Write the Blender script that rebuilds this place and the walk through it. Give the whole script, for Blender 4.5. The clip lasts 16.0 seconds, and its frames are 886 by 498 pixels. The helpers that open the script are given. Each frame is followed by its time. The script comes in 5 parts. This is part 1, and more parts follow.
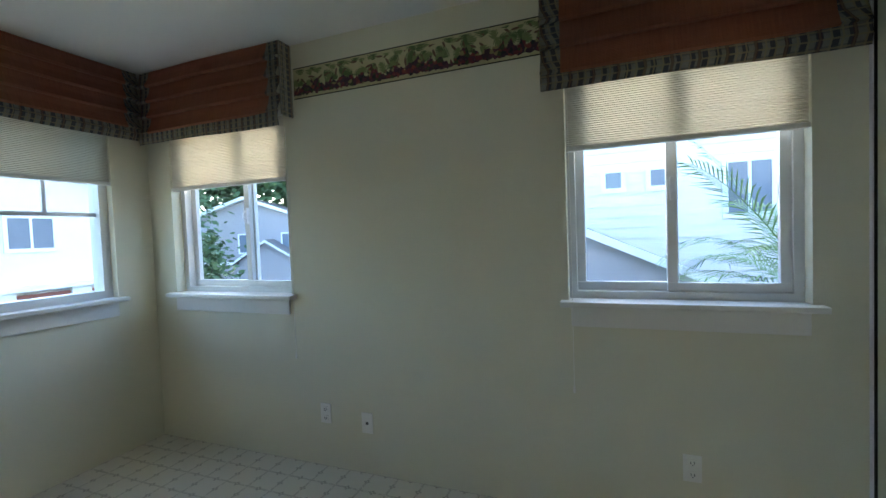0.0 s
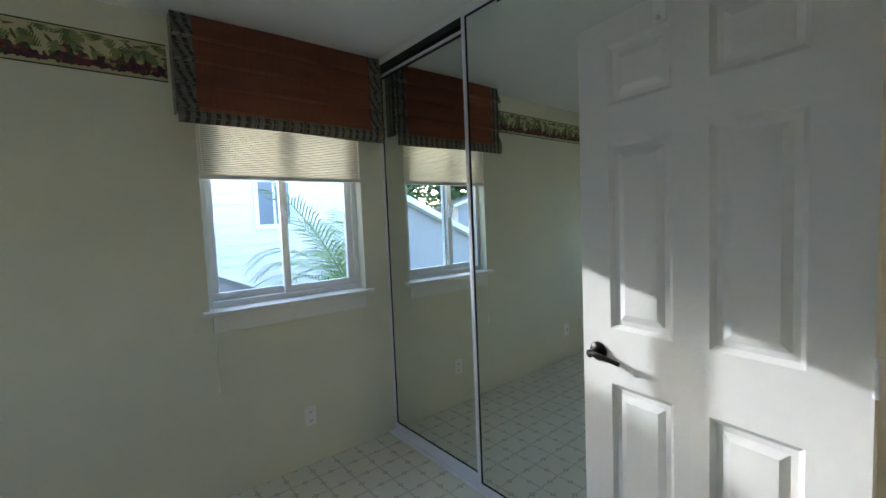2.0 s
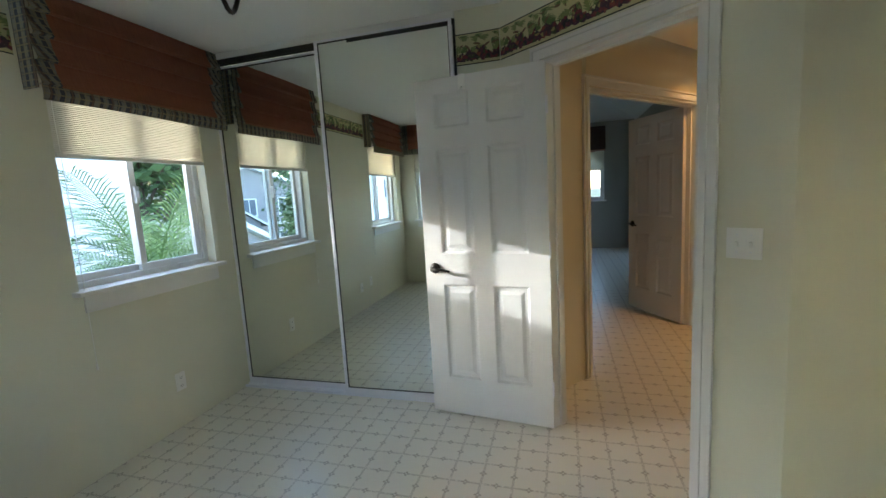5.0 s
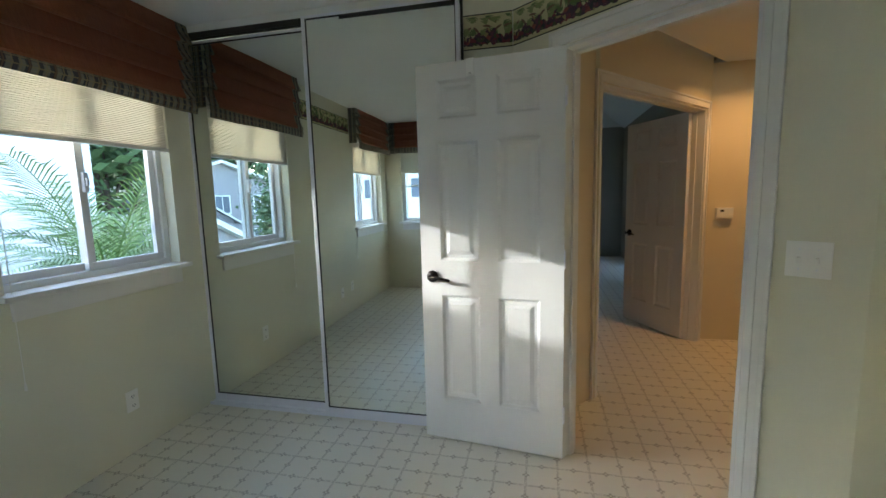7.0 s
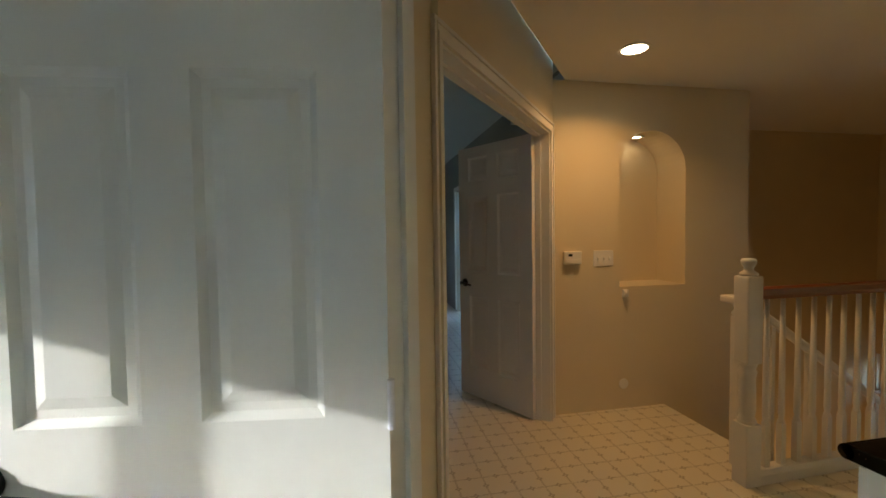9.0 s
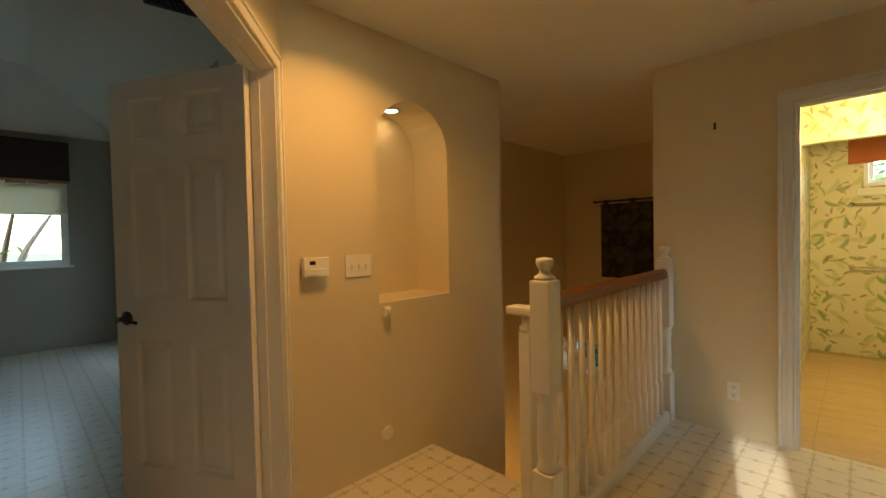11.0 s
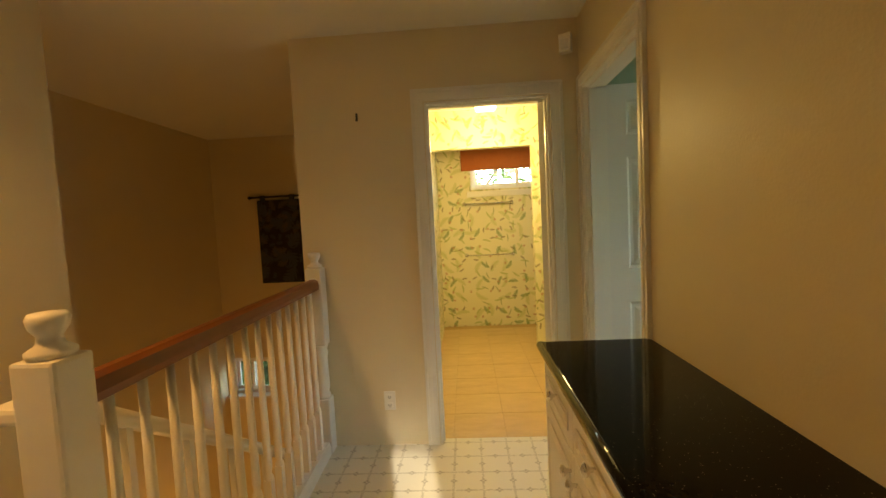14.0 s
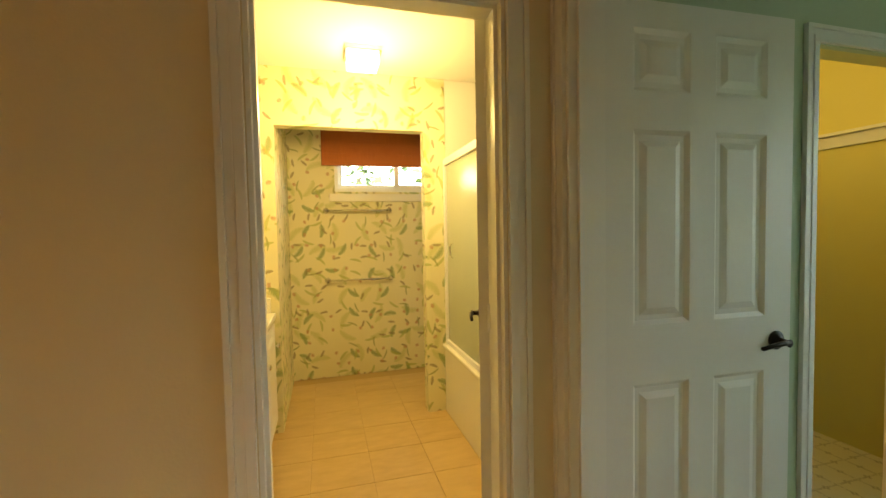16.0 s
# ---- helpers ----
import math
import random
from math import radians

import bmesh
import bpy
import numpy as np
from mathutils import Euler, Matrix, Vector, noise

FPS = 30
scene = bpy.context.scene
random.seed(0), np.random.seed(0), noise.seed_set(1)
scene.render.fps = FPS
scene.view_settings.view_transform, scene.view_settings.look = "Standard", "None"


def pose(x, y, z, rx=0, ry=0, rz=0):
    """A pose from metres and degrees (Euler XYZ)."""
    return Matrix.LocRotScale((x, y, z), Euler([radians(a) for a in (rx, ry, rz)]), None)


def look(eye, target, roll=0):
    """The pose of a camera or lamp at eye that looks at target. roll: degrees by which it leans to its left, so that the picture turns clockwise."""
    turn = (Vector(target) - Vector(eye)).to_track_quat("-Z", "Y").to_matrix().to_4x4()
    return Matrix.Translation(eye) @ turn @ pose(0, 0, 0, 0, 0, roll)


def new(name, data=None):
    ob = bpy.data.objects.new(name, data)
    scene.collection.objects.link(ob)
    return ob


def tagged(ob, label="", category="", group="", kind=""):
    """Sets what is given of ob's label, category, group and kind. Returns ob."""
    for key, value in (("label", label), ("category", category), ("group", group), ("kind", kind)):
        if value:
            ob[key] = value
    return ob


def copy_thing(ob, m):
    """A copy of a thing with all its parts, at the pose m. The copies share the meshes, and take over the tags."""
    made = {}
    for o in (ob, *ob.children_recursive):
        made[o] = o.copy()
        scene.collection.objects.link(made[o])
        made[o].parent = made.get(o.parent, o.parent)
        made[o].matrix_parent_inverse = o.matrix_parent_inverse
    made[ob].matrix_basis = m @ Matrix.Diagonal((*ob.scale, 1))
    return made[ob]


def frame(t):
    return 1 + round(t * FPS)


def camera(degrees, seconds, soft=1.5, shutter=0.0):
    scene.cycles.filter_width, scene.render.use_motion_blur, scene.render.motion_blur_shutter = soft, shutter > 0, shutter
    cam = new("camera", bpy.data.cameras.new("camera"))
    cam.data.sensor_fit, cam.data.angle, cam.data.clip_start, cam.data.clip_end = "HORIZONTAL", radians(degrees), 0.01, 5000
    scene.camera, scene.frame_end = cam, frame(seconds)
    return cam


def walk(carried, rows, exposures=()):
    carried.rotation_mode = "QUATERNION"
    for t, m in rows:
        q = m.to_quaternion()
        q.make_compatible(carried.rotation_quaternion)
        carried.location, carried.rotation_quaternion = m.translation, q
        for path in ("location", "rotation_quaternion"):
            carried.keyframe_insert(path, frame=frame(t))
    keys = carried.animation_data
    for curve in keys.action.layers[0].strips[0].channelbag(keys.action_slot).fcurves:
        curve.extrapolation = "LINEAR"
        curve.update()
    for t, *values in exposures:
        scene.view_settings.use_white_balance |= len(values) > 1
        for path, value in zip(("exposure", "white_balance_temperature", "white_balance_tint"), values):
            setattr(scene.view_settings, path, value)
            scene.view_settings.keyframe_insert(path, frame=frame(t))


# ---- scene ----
cam = camera(92.7, 16.0)
PATH = [
    (0, (2.91, -2.008, 1.331), (2.194, -0.141, 1.257), -2.2),
    (0.5, (2.874, -2.111, 1.355), (2.602, -0.13, 1.325), -1.2),
    (1, (2.771, -2.264, 1.373), (2.987, -0.276, 1.362), -1.7),
    (1.5, (2.574, -2.361, 1.404), (3.341, -0.515, 1.341), -2.4),
    (2, (2.337, -2.42, 1.415), (3.596, -0.871, 1.283), -2.4),
    (2.5, (2.141, -2.513, 1.396), (3.708, -1.281, 1.238), -1.8),
    (3, (1.92, -2.551, 1.406), (3.667, -1.591, 1.247), -1.7),
    (3.2, (1.844, -2.548, 1.396), (3.654, -1.713, 1.242), -1.8),
    (5.3, (1.178, -2.357, 1.393), (3.082, -1.803, 1.13), -3.4),
    (5.5, (1.162, -2.333, 1.397), (3.039, -1.699, 1.126), -3.4),
    (6, (1.157, -2.293, 1.377), (2.997, -1.552, 1.118), -3.7),
    (6.5, (1.266, -2.244, 1.381), (3.156, -1.639, 1.128), -2.6),
    (7, (1.469, -2.203, 1.374), (3.401, -1.751, 1.124), -1.5),
    (7.5, (1.772, -2.228, 1.369), (3.746, -1.995, 1.142), -0.9),
    (8, (2.1, -2.252, 1.373), (4.092, -2.172, 1.217), -0.4),
    (8.2, (2.241, -2.249, 1.379), (4.237, -2.249, 1.249), -0.3),
    (10.3, (3.587, -2.52, 1.287), (5.257, -3.617, 1.201), -1.9),
    (10.5, (3.661, -2.592, 1.281), (5.251, -3.802, 1.198), -1.8),
    (11, (3.771, -2.752, 1.284), (5.179, -4.172, 1.235), -1.2),
    (11.5, (3.869, -2.851, 1.296), (5.084, -4.44, 1.257), -0.9),
    (12, (3.92, -2.905, 1.288), (4.858, -4.671, 1.224), -2.9),
    (12.5, (3.897, -2.937, 1.282), (4.579, -4.813, 1.162), -4.4),
    (13, (3.845, -2.973, 1.283), (4.3, -4.914, 1.119), -3.7),
    (13.5, (3.811, -3.156, 1.308), (4.081, -5.13, 1.138), -3.3),
    (14, (3.838, -3.46, 1.337), (3.952, -5.453, 1.211), -2.9),
    (14.5, (3.92, -3.788, 1.34), (3.838, -5.783, 1.224), -2.1),
    (15, (3.954, -4.108, 1.342), (3.639, -6.079, 1.224), -2.4),
    (15.5, (3.917, -4.419, 1.338), (3.487, -6.37, 1.241), -2.9),
    (16, (3.869, -4.753, 1.342), (3.328, -6.677, 1.256), -1.1),
]
walk(cam, [(t, look(eye, target, roll)) for t, eye, target, roll in PATH], [(0, 3.15, 5550, 11), (2, 3.3, 5650, 11), (5.5, 3.55, 5950, 10), (7.5, 3.35, 5850, 10), (8.2, 3.25, 5750, 9), (10.3, 3.6, 7000, 6), (12, 3.95, 7900, 4), (13.2, 3.85, 8200, 4), (14.5, 4.15, 8500, 3), (15.5, 4.1, 8700, 3), (16, 3.95, 8700, 4)])

# ---- world and sun ----
SUN_WAY = Vector((0.215, -1.0, -0.285)).normalized()
world = bpy.data.worlds.new("sky")
scene.world = world
world.use_nodes = True
wn = world.node_tree.nodes
sky = wn.new("ShaderNodeTexSky")
sky.sky_type = "NISHITA"
sky.sun_disc = False
sky.sun_elevation = math.asin(-SUN_WAY.z)
sky.sun_rotation = math.atan2(-SUN_WAY.x, -SUN_WAY.y)
wn["Background"].inputs["Strength"].default_value = 0.15
world.node_tree.links.new(sky.outputs[0], wn["Background"].inputs["Color"])
sun = new("sun", bpy.data.lights.new("sun", "SUN"))
sun.data.energy, sun.data.angle, sun.data.color = 0.52, radians(0.6), (1.0, 0.95, 0.88)
sun.matrix_world = look((0, 0, 30), Vector((0, 0, 30)) + SUN_WAY)


def lamp(name, kind, place, energy, color, size=0.1, target=None, spot=120):
    ob = new(name, bpy.data.lights.new(name, kind))
    ob.data.energy, ob.data.color = energy, color
    if kind == "AREA":
        ob.data.shape, ob.data.size = "DISK", size
    else:
        ob.data.shadow_soft_size = size
    if kind == "SPOT":
        ob.data.spot_size, ob.data.spot_blend = radians(spot), 1.0
    ob.matrix_world = look(place, target or (place[0], place[1] + 0.0001, place[2] - 1))
    return ob


WARM = (1.0, 0.49, 0.15)
lamp("hall_bulb", "AREA", (5.13, -3.90, 2.43), 0.72, WARM, 0.15).data.spread = radians(135)
lamp("niche_bulb", "AREA", (5.84, -4.44, 2.085), 0.025, WARM, 0.09)
lamp("bath_bulb", "POINT", (3.61, -7.22, 2.02), 2.6, (1.0, 0.72, 0.32), 0.07)
lamp("downstairs_bulb", "POINT", (6.0, -6.6, -1.75), 0.9, WARM, 0.12)
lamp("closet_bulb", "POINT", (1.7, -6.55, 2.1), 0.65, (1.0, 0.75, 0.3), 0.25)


# ---- materials ----
def base(name, rough=0.6, metal=0.0):
    m = bpy.data.materials.new(name)
    m.use_nodes = True
    b = m.node_tree.nodes["Principled BSDF"]
    b.inputs["Roughness"].default_value, b.inputs["Metallic"].default_value = rough, metal
    return m, m.node_tree.nodes, m.node_tree.links, b


def mth(nt, op, a, b=0.0, c=0.0):
    n = nt.nodes.new("ShaderNodeMath")
    n.operation = op
    for i, v in enumerate((a, b, c)):
        if isinstance(v, (int, float)):
            n.inputs[i].default_value = v
        else:
            nt.links.new(v, n.inputs[i])
    return n.outputs[0]


def mix(nt, f, a, b):
    n = nt.nodes.new("ShaderNodeMix")
    n.data_type = "RGBA"
    for i, v in ((0, f), (6, a), (7, b)):
        if isinstance(v, (int, float)):
            n.inputs[i].default_value = v
        elif isinstance(v, tuple):
            n.inputs[i].default_value = (*v[:3], 1)
        else:
            nt.links.new(v, n.inputs[i])
    return n.outputs[2]


def noise_at(nt, vec, scale, detail=3.0, rough=0.5):
    n = nt.nodes.new("ShaderNodeTexNoise")
    n.inputs["Scale"].default_value, n.inputs["Detail"].default_value, n.inputs["Roughness"].default_value = scale, detail, rough
    nt.links.new(vec, n.inputs["Vector"])
    return n.outputs["Fac"]


def coords(nt, world_space=False):
    if world_space:
        return nt.nodes.new("ShaderNodeNewGeometry").outputs["Position"]
    return nt.nodes.new("ShaderNodeTexCoord").outputs["Object"]


def bump_to(nt, b, height, strength, dist=0.002):
    n = nt.nodes.new("ShaderNodeBump")
    n.inputs["Strength"].default_value, n.inputs["Distance"].default_value = strength, dist
    nt.links.new(height, n.inputs["Height"])
    nt.links.new(n.outputs[0], b.inputs["Normal"])


def paint(name, color, rough=0.55, vary=0.08, fine=160.0, bump=0.12, metal=0.0, coarse=1.7):
    """Paint, metal or plastic with faint patches and a fine grain."""
    m, n, l, b = base(name, rough, metal)
    nt = m.node_tree
    p = coords(nt, True)
    big, small = noise_at(nt, p, coarse, 4.0), noise_at(nt, p, fine, 2.0)
    f = mth(nt, "ADD", mth(nt, "MULTIPLY", big, 0.7), mth(nt, "MULTIPLY", small, 0.3))
    dark = tuple(c * (1 - vary) for c in color)
    lite = tuple(min(1, c * (1 + vary)) for c in color)
    l.new(mix(nt, f, dark, lite), b.inputs["Base Color"])
    l.new(mth(nt, "ADD", mth(nt, "MULTIPLY", big, 0.16), rough - 0.08), b.inputs["Roughness"])
    if bump:
        bump_to(nt, b, small, bump)
    return m


def grid_lines(nt, c, pitch, half):
    """1 on lines every pitch along the coordinate c."""
    d = mth(nt, "ABSOLUTE", mth(nt, "SUBTRACT", mth(nt, "FRACT", mth(nt, "DIVIDE", c, pitch)), 0.5))
    return mth(nt, "LESS_THAN", mth(nt, "SUBTRACT", 0.5, d), half / pitch)


def split(nt, v):
    n = nt.nodes.new("ShaderNodeSeparateXYZ")
    nt.links.new(v, n.inputs[0])
    return n.outputs


def join(nt, x, y, z=0.0):
    n = nt.nodes.new("ShaderNodeCombineXYZ")
    for i, v in enumerate((x, y, z)):
        if isinstance(v, (int, float)):
            n.inputs[i].default_value = v
        else:
            nt.links.new(v, n.inputs[i])
    return n.outputs[0]


def vinyl(name):
    """Cream sheet vinyl printed with a dotted grid and a small flower at each crossing."""
    m, n, l, b = base(name, 0.32)
    nt = m.node_tree
    p = coords(nt, True)
    x, y, z = split(nt, p)
    P = 0.1524
    fx = mth(nt, "SUBTRACT", mth(nt, "FRACT", mth(nt, "DIVIDE", x, P)), 0.5)
    fy = mth(nt, "SUBTRACT", mth(nt, "FRACT", mth(nt, "DIVIDE", y, P)), 0.5)
    ax, ay = mth(nt, "ABSOLUTE", fx), mth(nt, "ABSOLUTE", fy)
    near_x, near_y = mth(nt, "SUBTRACT", 0.5, ax), mth(nt, "SUBTRACT", 0.5, ay)
    lines = mth(nt, "MAXIMUM", mth(nt, "LESS_THAN", near_x, 0.040), mth(nt, "LESS_THAN", near_y, 0.040))
    dash = mth(nt, "GREATER_THAN", noise_at(nt, p, 95.0, 1.0), 0.44)
    lines = mth(nt, "MULTIPLY", mth(nt, "MULTIPLY", lines, dash), 0.43)
    r1 = mth(nt, "SQRT", mth(nt, "ADD", mth(nt, "MULTIPLY", near_x, near_x), mth(nt, "MULTIPLY", ay, ay)))
    r2 = mth(nt, "SQRT", mth(nt, "ADD", mth(nt, "MULTIPLY", ax, ax), mth(nt, "MULTIPLY", near_y, near_y)))
    r = mth(nt, "MINIMUM", r1, r2)
    ang = mth(nt, "ARCTAN2", mth(nt, "MINIMUM", near_x, ax), mth(nt, "MINIMUM", near_y, ay))
    petal = mth(nt, "ADD", 0.05, mth(nt, "MULTIPLY", mth(nt, "ABSOLUTE", mth(nt, "COSINE", mth(nt, "MULTIPLY", ang, 2.0))), 0.07))
    flower = mth(nt, "MULTIPLY", mth(nt, "LESS_THAN", r, petal), 0.62)
    core = mth(nt, "LESS_THAN", r, 0.03)
    marks = mth(nt, "MULTIPLY", mth(nt, "MAXIMUM", lines, flower), mth(nt, "SUBTRACT", 1.0, core))
    cloud = noise_at(nt, p, 2.2, 5.0)
    speck = noise_at(nt, p, 240.0, 2.0)
    ground = mix(nt, mth(nt, "ADD", mth(nt, "MULTIPLY", cloud, 0.6), mth(nt, "MULTIPLY", speck, 0.4)), (0.67, 0.635, 0.52), (0.80, 0.76, 0.64))
    l.new(mix(nt, marks, ground, (0.27, 0.23, 0.155)), b.inputs["Base Color"])
    l.new(mth(nt, "ADD", 0.2, mth(nt, "MULTIPLY", cloud, 0.26)), b.inputs["Roughness"])
    bump_to(nt, b, mth(nt, "ADD", marks, mth(nt, "MULTIPLY", speck, 0.5)), 0.12, 0.001)
    return m


def sprigs(nt, uv, scale, seed, length, width, keep, branches=0.0):
    """Mask of leaf shapes, one per cell, each turned its own way."""
    v = nt.nodes.new("ShaderNodeTexVoronoi")
    v.voronoi_dimensions, v.feature = "2D", "F1"
    v.inputs["Scale"].default_value, v.inputs["Randomness"].default_value = scale, 0.55
    off = nt.nodes.new("ShaderNodeVectorMath")
    off.operation = "ADD"
    off.inputs[1].default_value = (seed, seed * 1.7, 0)
    nt.links.new(uv, off.inputs[0])
    nt.links.new(off.outputs[0], v.inputs["Vector"])
    d = nt.nodes.new("ShaderNodeVectorMath")
    d.operation = "SUBTRACT"
    nt.links.new(off.outputs[0], d.inputs[0])
    nt.links.new(v.outputs["Position"], d.inputs[1])
    dx, dy, _ = split(nt, d.outputs[0])
    cr, cg, cb = split(nt, v.outputs["Color"])
    a = mth(nt, "MULTIPLY", cr, 6.283)
    ca, sa = mth(nt, "COSINE", a), mth(nt, "SINE", a)
    u = mth(nt, "ADD", mth(nt, "MULTIPLY", dx, ca), mth(nt, "MULTIPLY", dy, sa))
    w = mth(nt, "SUBTRACT", mth(nt, "MULTIPLY", dy, ca), mth(nt, "MULTIPLY", dx, sa))
    w = mth(nt, "SUBTRACT", w, mth(nt, "MULTIPLY", mth(nt, "MULTIPLY", u, u), 3.0))
    wd = width
    if branches:
        wd = mth(nt, "MULTIPLY", width, mth(nt, "ADD", 0.35, mth(nt, "ABSOLUTE", mth(nt, "SINE", mth(nt, "MULTIPLY", mth(nt, "SUBTRACT", u, mth(nt, "ABSOLUTE", w)), branches)))))
    e = mth(nt, "ADD", mth(nt, "POWER", mth(nt, "ABSOLUTE", mth(nt, "DIVIDE", u, length)), 2.0), mth(nt, "POWER", mth(nt, "ABSOLUTE", mth(nt, "DIVIDE", w, wd)), 2.0))
    return mth(nt, "MULTIPLY", mth(nt, "LESS_THAN", e, 1.0), mth(nt, "LESS_THAN", cg, keep))


def wallpaper(name):
    """Pale yellow paper printed with green ferns, leaves and small rust insects."""
    m, n, l, b = base(name, 0.6)
    nt = m.node_tree
    p = coords(nt, True)
    x, y, z = split(nt, p)
    uv = join(nt, mth(nt, "ADD", x, y), z)
    col = mix(nt, noise_at(nt, p, 3.0), (0.72, 0.68, 0.46), (0.80, 0.76, 0.55))
    for scale, seed, ln, wd, keep, br, c in (
            (5.0, 3.1, 0.090, 0.024, 0.75, 200.0, (0.56, 0.58, 0.27)),
            (5.2, 9.4, 0.062, 0.019, 0.48, 210.0, (0.19, 0.29, 0.09)),
            (6.5, 5.7, 0.055, 0.011, 0.55, 0.0, (0.42, 0.47, 0.16)),
            (6.2, 15.2, 0.050, 0.007, 0.5, 0.0, (0.30, 0.34, 0.12)),
            (8.0, 12.3, 0.034, 0.010, 0.42, 230.0, (0.25, 0.20, 0.10)),
            (9.0, 21.9, 0.018, 0.013, 0.40, 330.0, (0.50, 0.28, 0.16))):
        col = mix(nt, mth(nt, "MULTIPLY", sprigs(nt, uv, scale, seed, ln, wd, keep, br), 0.74), col, c)
    l.new(col, b.inputs["Base Color"])
    bump_to(nt, b, noise_at(nt, p, 300.0), 0.1, 0.001)
    return m


def border_paper(name):
    """Paper frieze: small palms behind heaps of plum, red and green fruit on a cream ground, between thin dark lines. Local x runs along it, z up."""
    m, n, l, b = base(name, 0.6)
    nt = m.node_tree
    p = coords(nt)
    x, y, z = split(nt, p)
    uv = join(nt, x, z)
    h = mth(nt, "DIVIDE", z, 0.175)
    col = mix(nt, noise_at(nt, p, 14.0), (0.46, 0.43, 0.21), (0.60, 0.56, 0.32))
    for scale, seed, ln, wd, br, c, lo, hi in (
            (10.0, 2.2, 0.050, 0.026, 260.0, (0.10, 0.15, 0.05), 0.40, 0.93),
            (19.0, 7.1, 0.022, 0.006, 0.0, (0.15, 0.09, 0.05), 0.30, 0.85),
            (15.0, 4.9, 0.030, 0.018, 190.0, (0.20, 0.24, 0.09), 0.30, 0.88)):
        band = mth(nt, "MULTIPLY", mth(nt, "GREATER_THAN", h, lo), mth(nt, "LESS_THAN", h, hi))
        col = mix(nt, mth(nt, "MULTIPLY", band, sprigs(nt, uv, scale, seed, ln, wd, 0.85, br)), col, c)
    heap = noise_at(nt, join(nt, mth(nt, "MULTIPLY", x, 11.0), 0.0), 1.0, 2.0, 0.6)
    edge_n = noise_at(nt, p, 60.0, 2.0)
    top = mth(nt, "ADD", mth(nt, "MULTIPLY", heap, 1.15), mth(nt, "ADD", mth(nt, "MULTIPLY", edge_n, 0.36), -0.34))
    low = mth(nt, "ADD", 0.02, mth(nt, "MULTIPLY", edge_n, 0.2))
    fruit = mth(nt, "MULTIPLY", mth(nt, "LESS_THAN", h, top), mth(nt, "GREATER_THAN", h, low))
    v = nt.nodes.new("ShaderNodeTexVoronoi")
    v.inputs["Scale"].default_value = 58.0
    l.new(p, v.inputs["Vector"])
    ramp = nt.nodes.new("ShaderNodeValToRGB")
    ramp.color_ramp.interpolation = "CONSTANT"
    stops = ((0.0, (0.05, 0.018, 0.04)), (0.30, (0.15, 0.022, 0.035)), (0.46, (0.05, 0.06, 0.025)), (0.60, (0.09, 0.025, 0.05)), (0.76, (0.22, 0.05, 0.04)), (0.84, (0.30, 0.24, 0.10)), (0.90, (0.018, 0.016, 0.025)))
    for i, (at, c) in enumerate(stops):
        e = ramp.color_ramp.elements[i] if i < 2 else ramp.color_ramp.elements.new(at)
        e.position, e.color = at, (*c, 1)
    l.new(split(nt, v.outputs["Color"])[0], ramp.inputs[0])
    shine = mth(nt, "LESS_THAN", v.outputs["Distance"], 0.16)
    col = mix(nt, fruit, col, mix(nt, mth(nt, "MULTIPLY", shine, 0.35), ramp.outputs[0], (0.30, 0.22, 0.18)))
    edge = mth(nt, "MAXIMUM", mth(nt, "LESS_THAN", h, 0.03), mth(nt, "GREATER_THAN", h, 0.965))
    l.new(mix(nt, edge, col, (0.03, 0.035, 0.02)), b.inputs["Base Color"])
    return m


def woven(name, color, dark):
    """Reed weave: fine slats with streaks of light and dark reed down them."""
    m, n, l, b = base(name, 0.75)
    nt = m.node_tree
    x, y, z = split(nt, coords(nt))
    slat = mth(nt, "SINE", mth(nt, "MULTIPLY", z, 900.0))
    streak = noise_at(nt, join(nt, mth(nt, "MULTIPLY", x, 110.0), mth(nt, "MULTIPLY", z, 7.0)), 1.0, 4.0, 0.65)
    band = noise_at(nt, join(nt, mth(nt, "MULTIPLY", x, 9.0), mth(nt, "MULTIPLY", z, 60.0)), 1.0, 3.0)
    f = mth(nt, "ADD", mth(nt, "MULTIPLY", slat, 0.06), mth(nt, "ADD", mth(nt, "MULTIPLY", streak, 0.75), mth(nt, "MULTIPLY", band, 0.25)))
    l.new(mix(nt, f, dark, color), b.inputs["Base Color"])
    bump_to(nt, b, mth(nt, "ADD", slat, streak), 0.3, 0.002)
    return m


def plaid(name):
    """Grey, blue and sand checked cotton."""
    m, n, l, b = base(name, 0.85)
    nt = m.node_tree
    p = coords(nt)
    x, y, z = split(nt, p)
    x = mth(nt, "ADD", x, y)
    col = mix(nt, noise_at(nt, p, 60.0), (0.26, 0.26, 0.21), (0.40, 0.39, 0.32))
    for axis, pitch, half, c, f in ((x, 0.044, 0.010, (0.05, 0.06, 0.09), 0.85), (z, 0.062, 0.009, (0.10, 0.11, 0.12), 0.45), (x, 0.031, 0.003, (0.42, 0.36, 0.22), 0.8), (z, 0.031, 0.003, (0.40, 0.35, 0.22), 0.8), (x, 0.093, 0.006, (0.12, 0.05, 0.05), 0.6)):
        col = mix(nt, mth(nt, "MULTIPLY", grid_lines(nt, axis, pitch, half), f), col, c)
    l.new(col, b.inputs["Base Color"])
    bump_to(nt, b, noise_at(nt, p, 500.0), 0.3, 0.001)
    return m


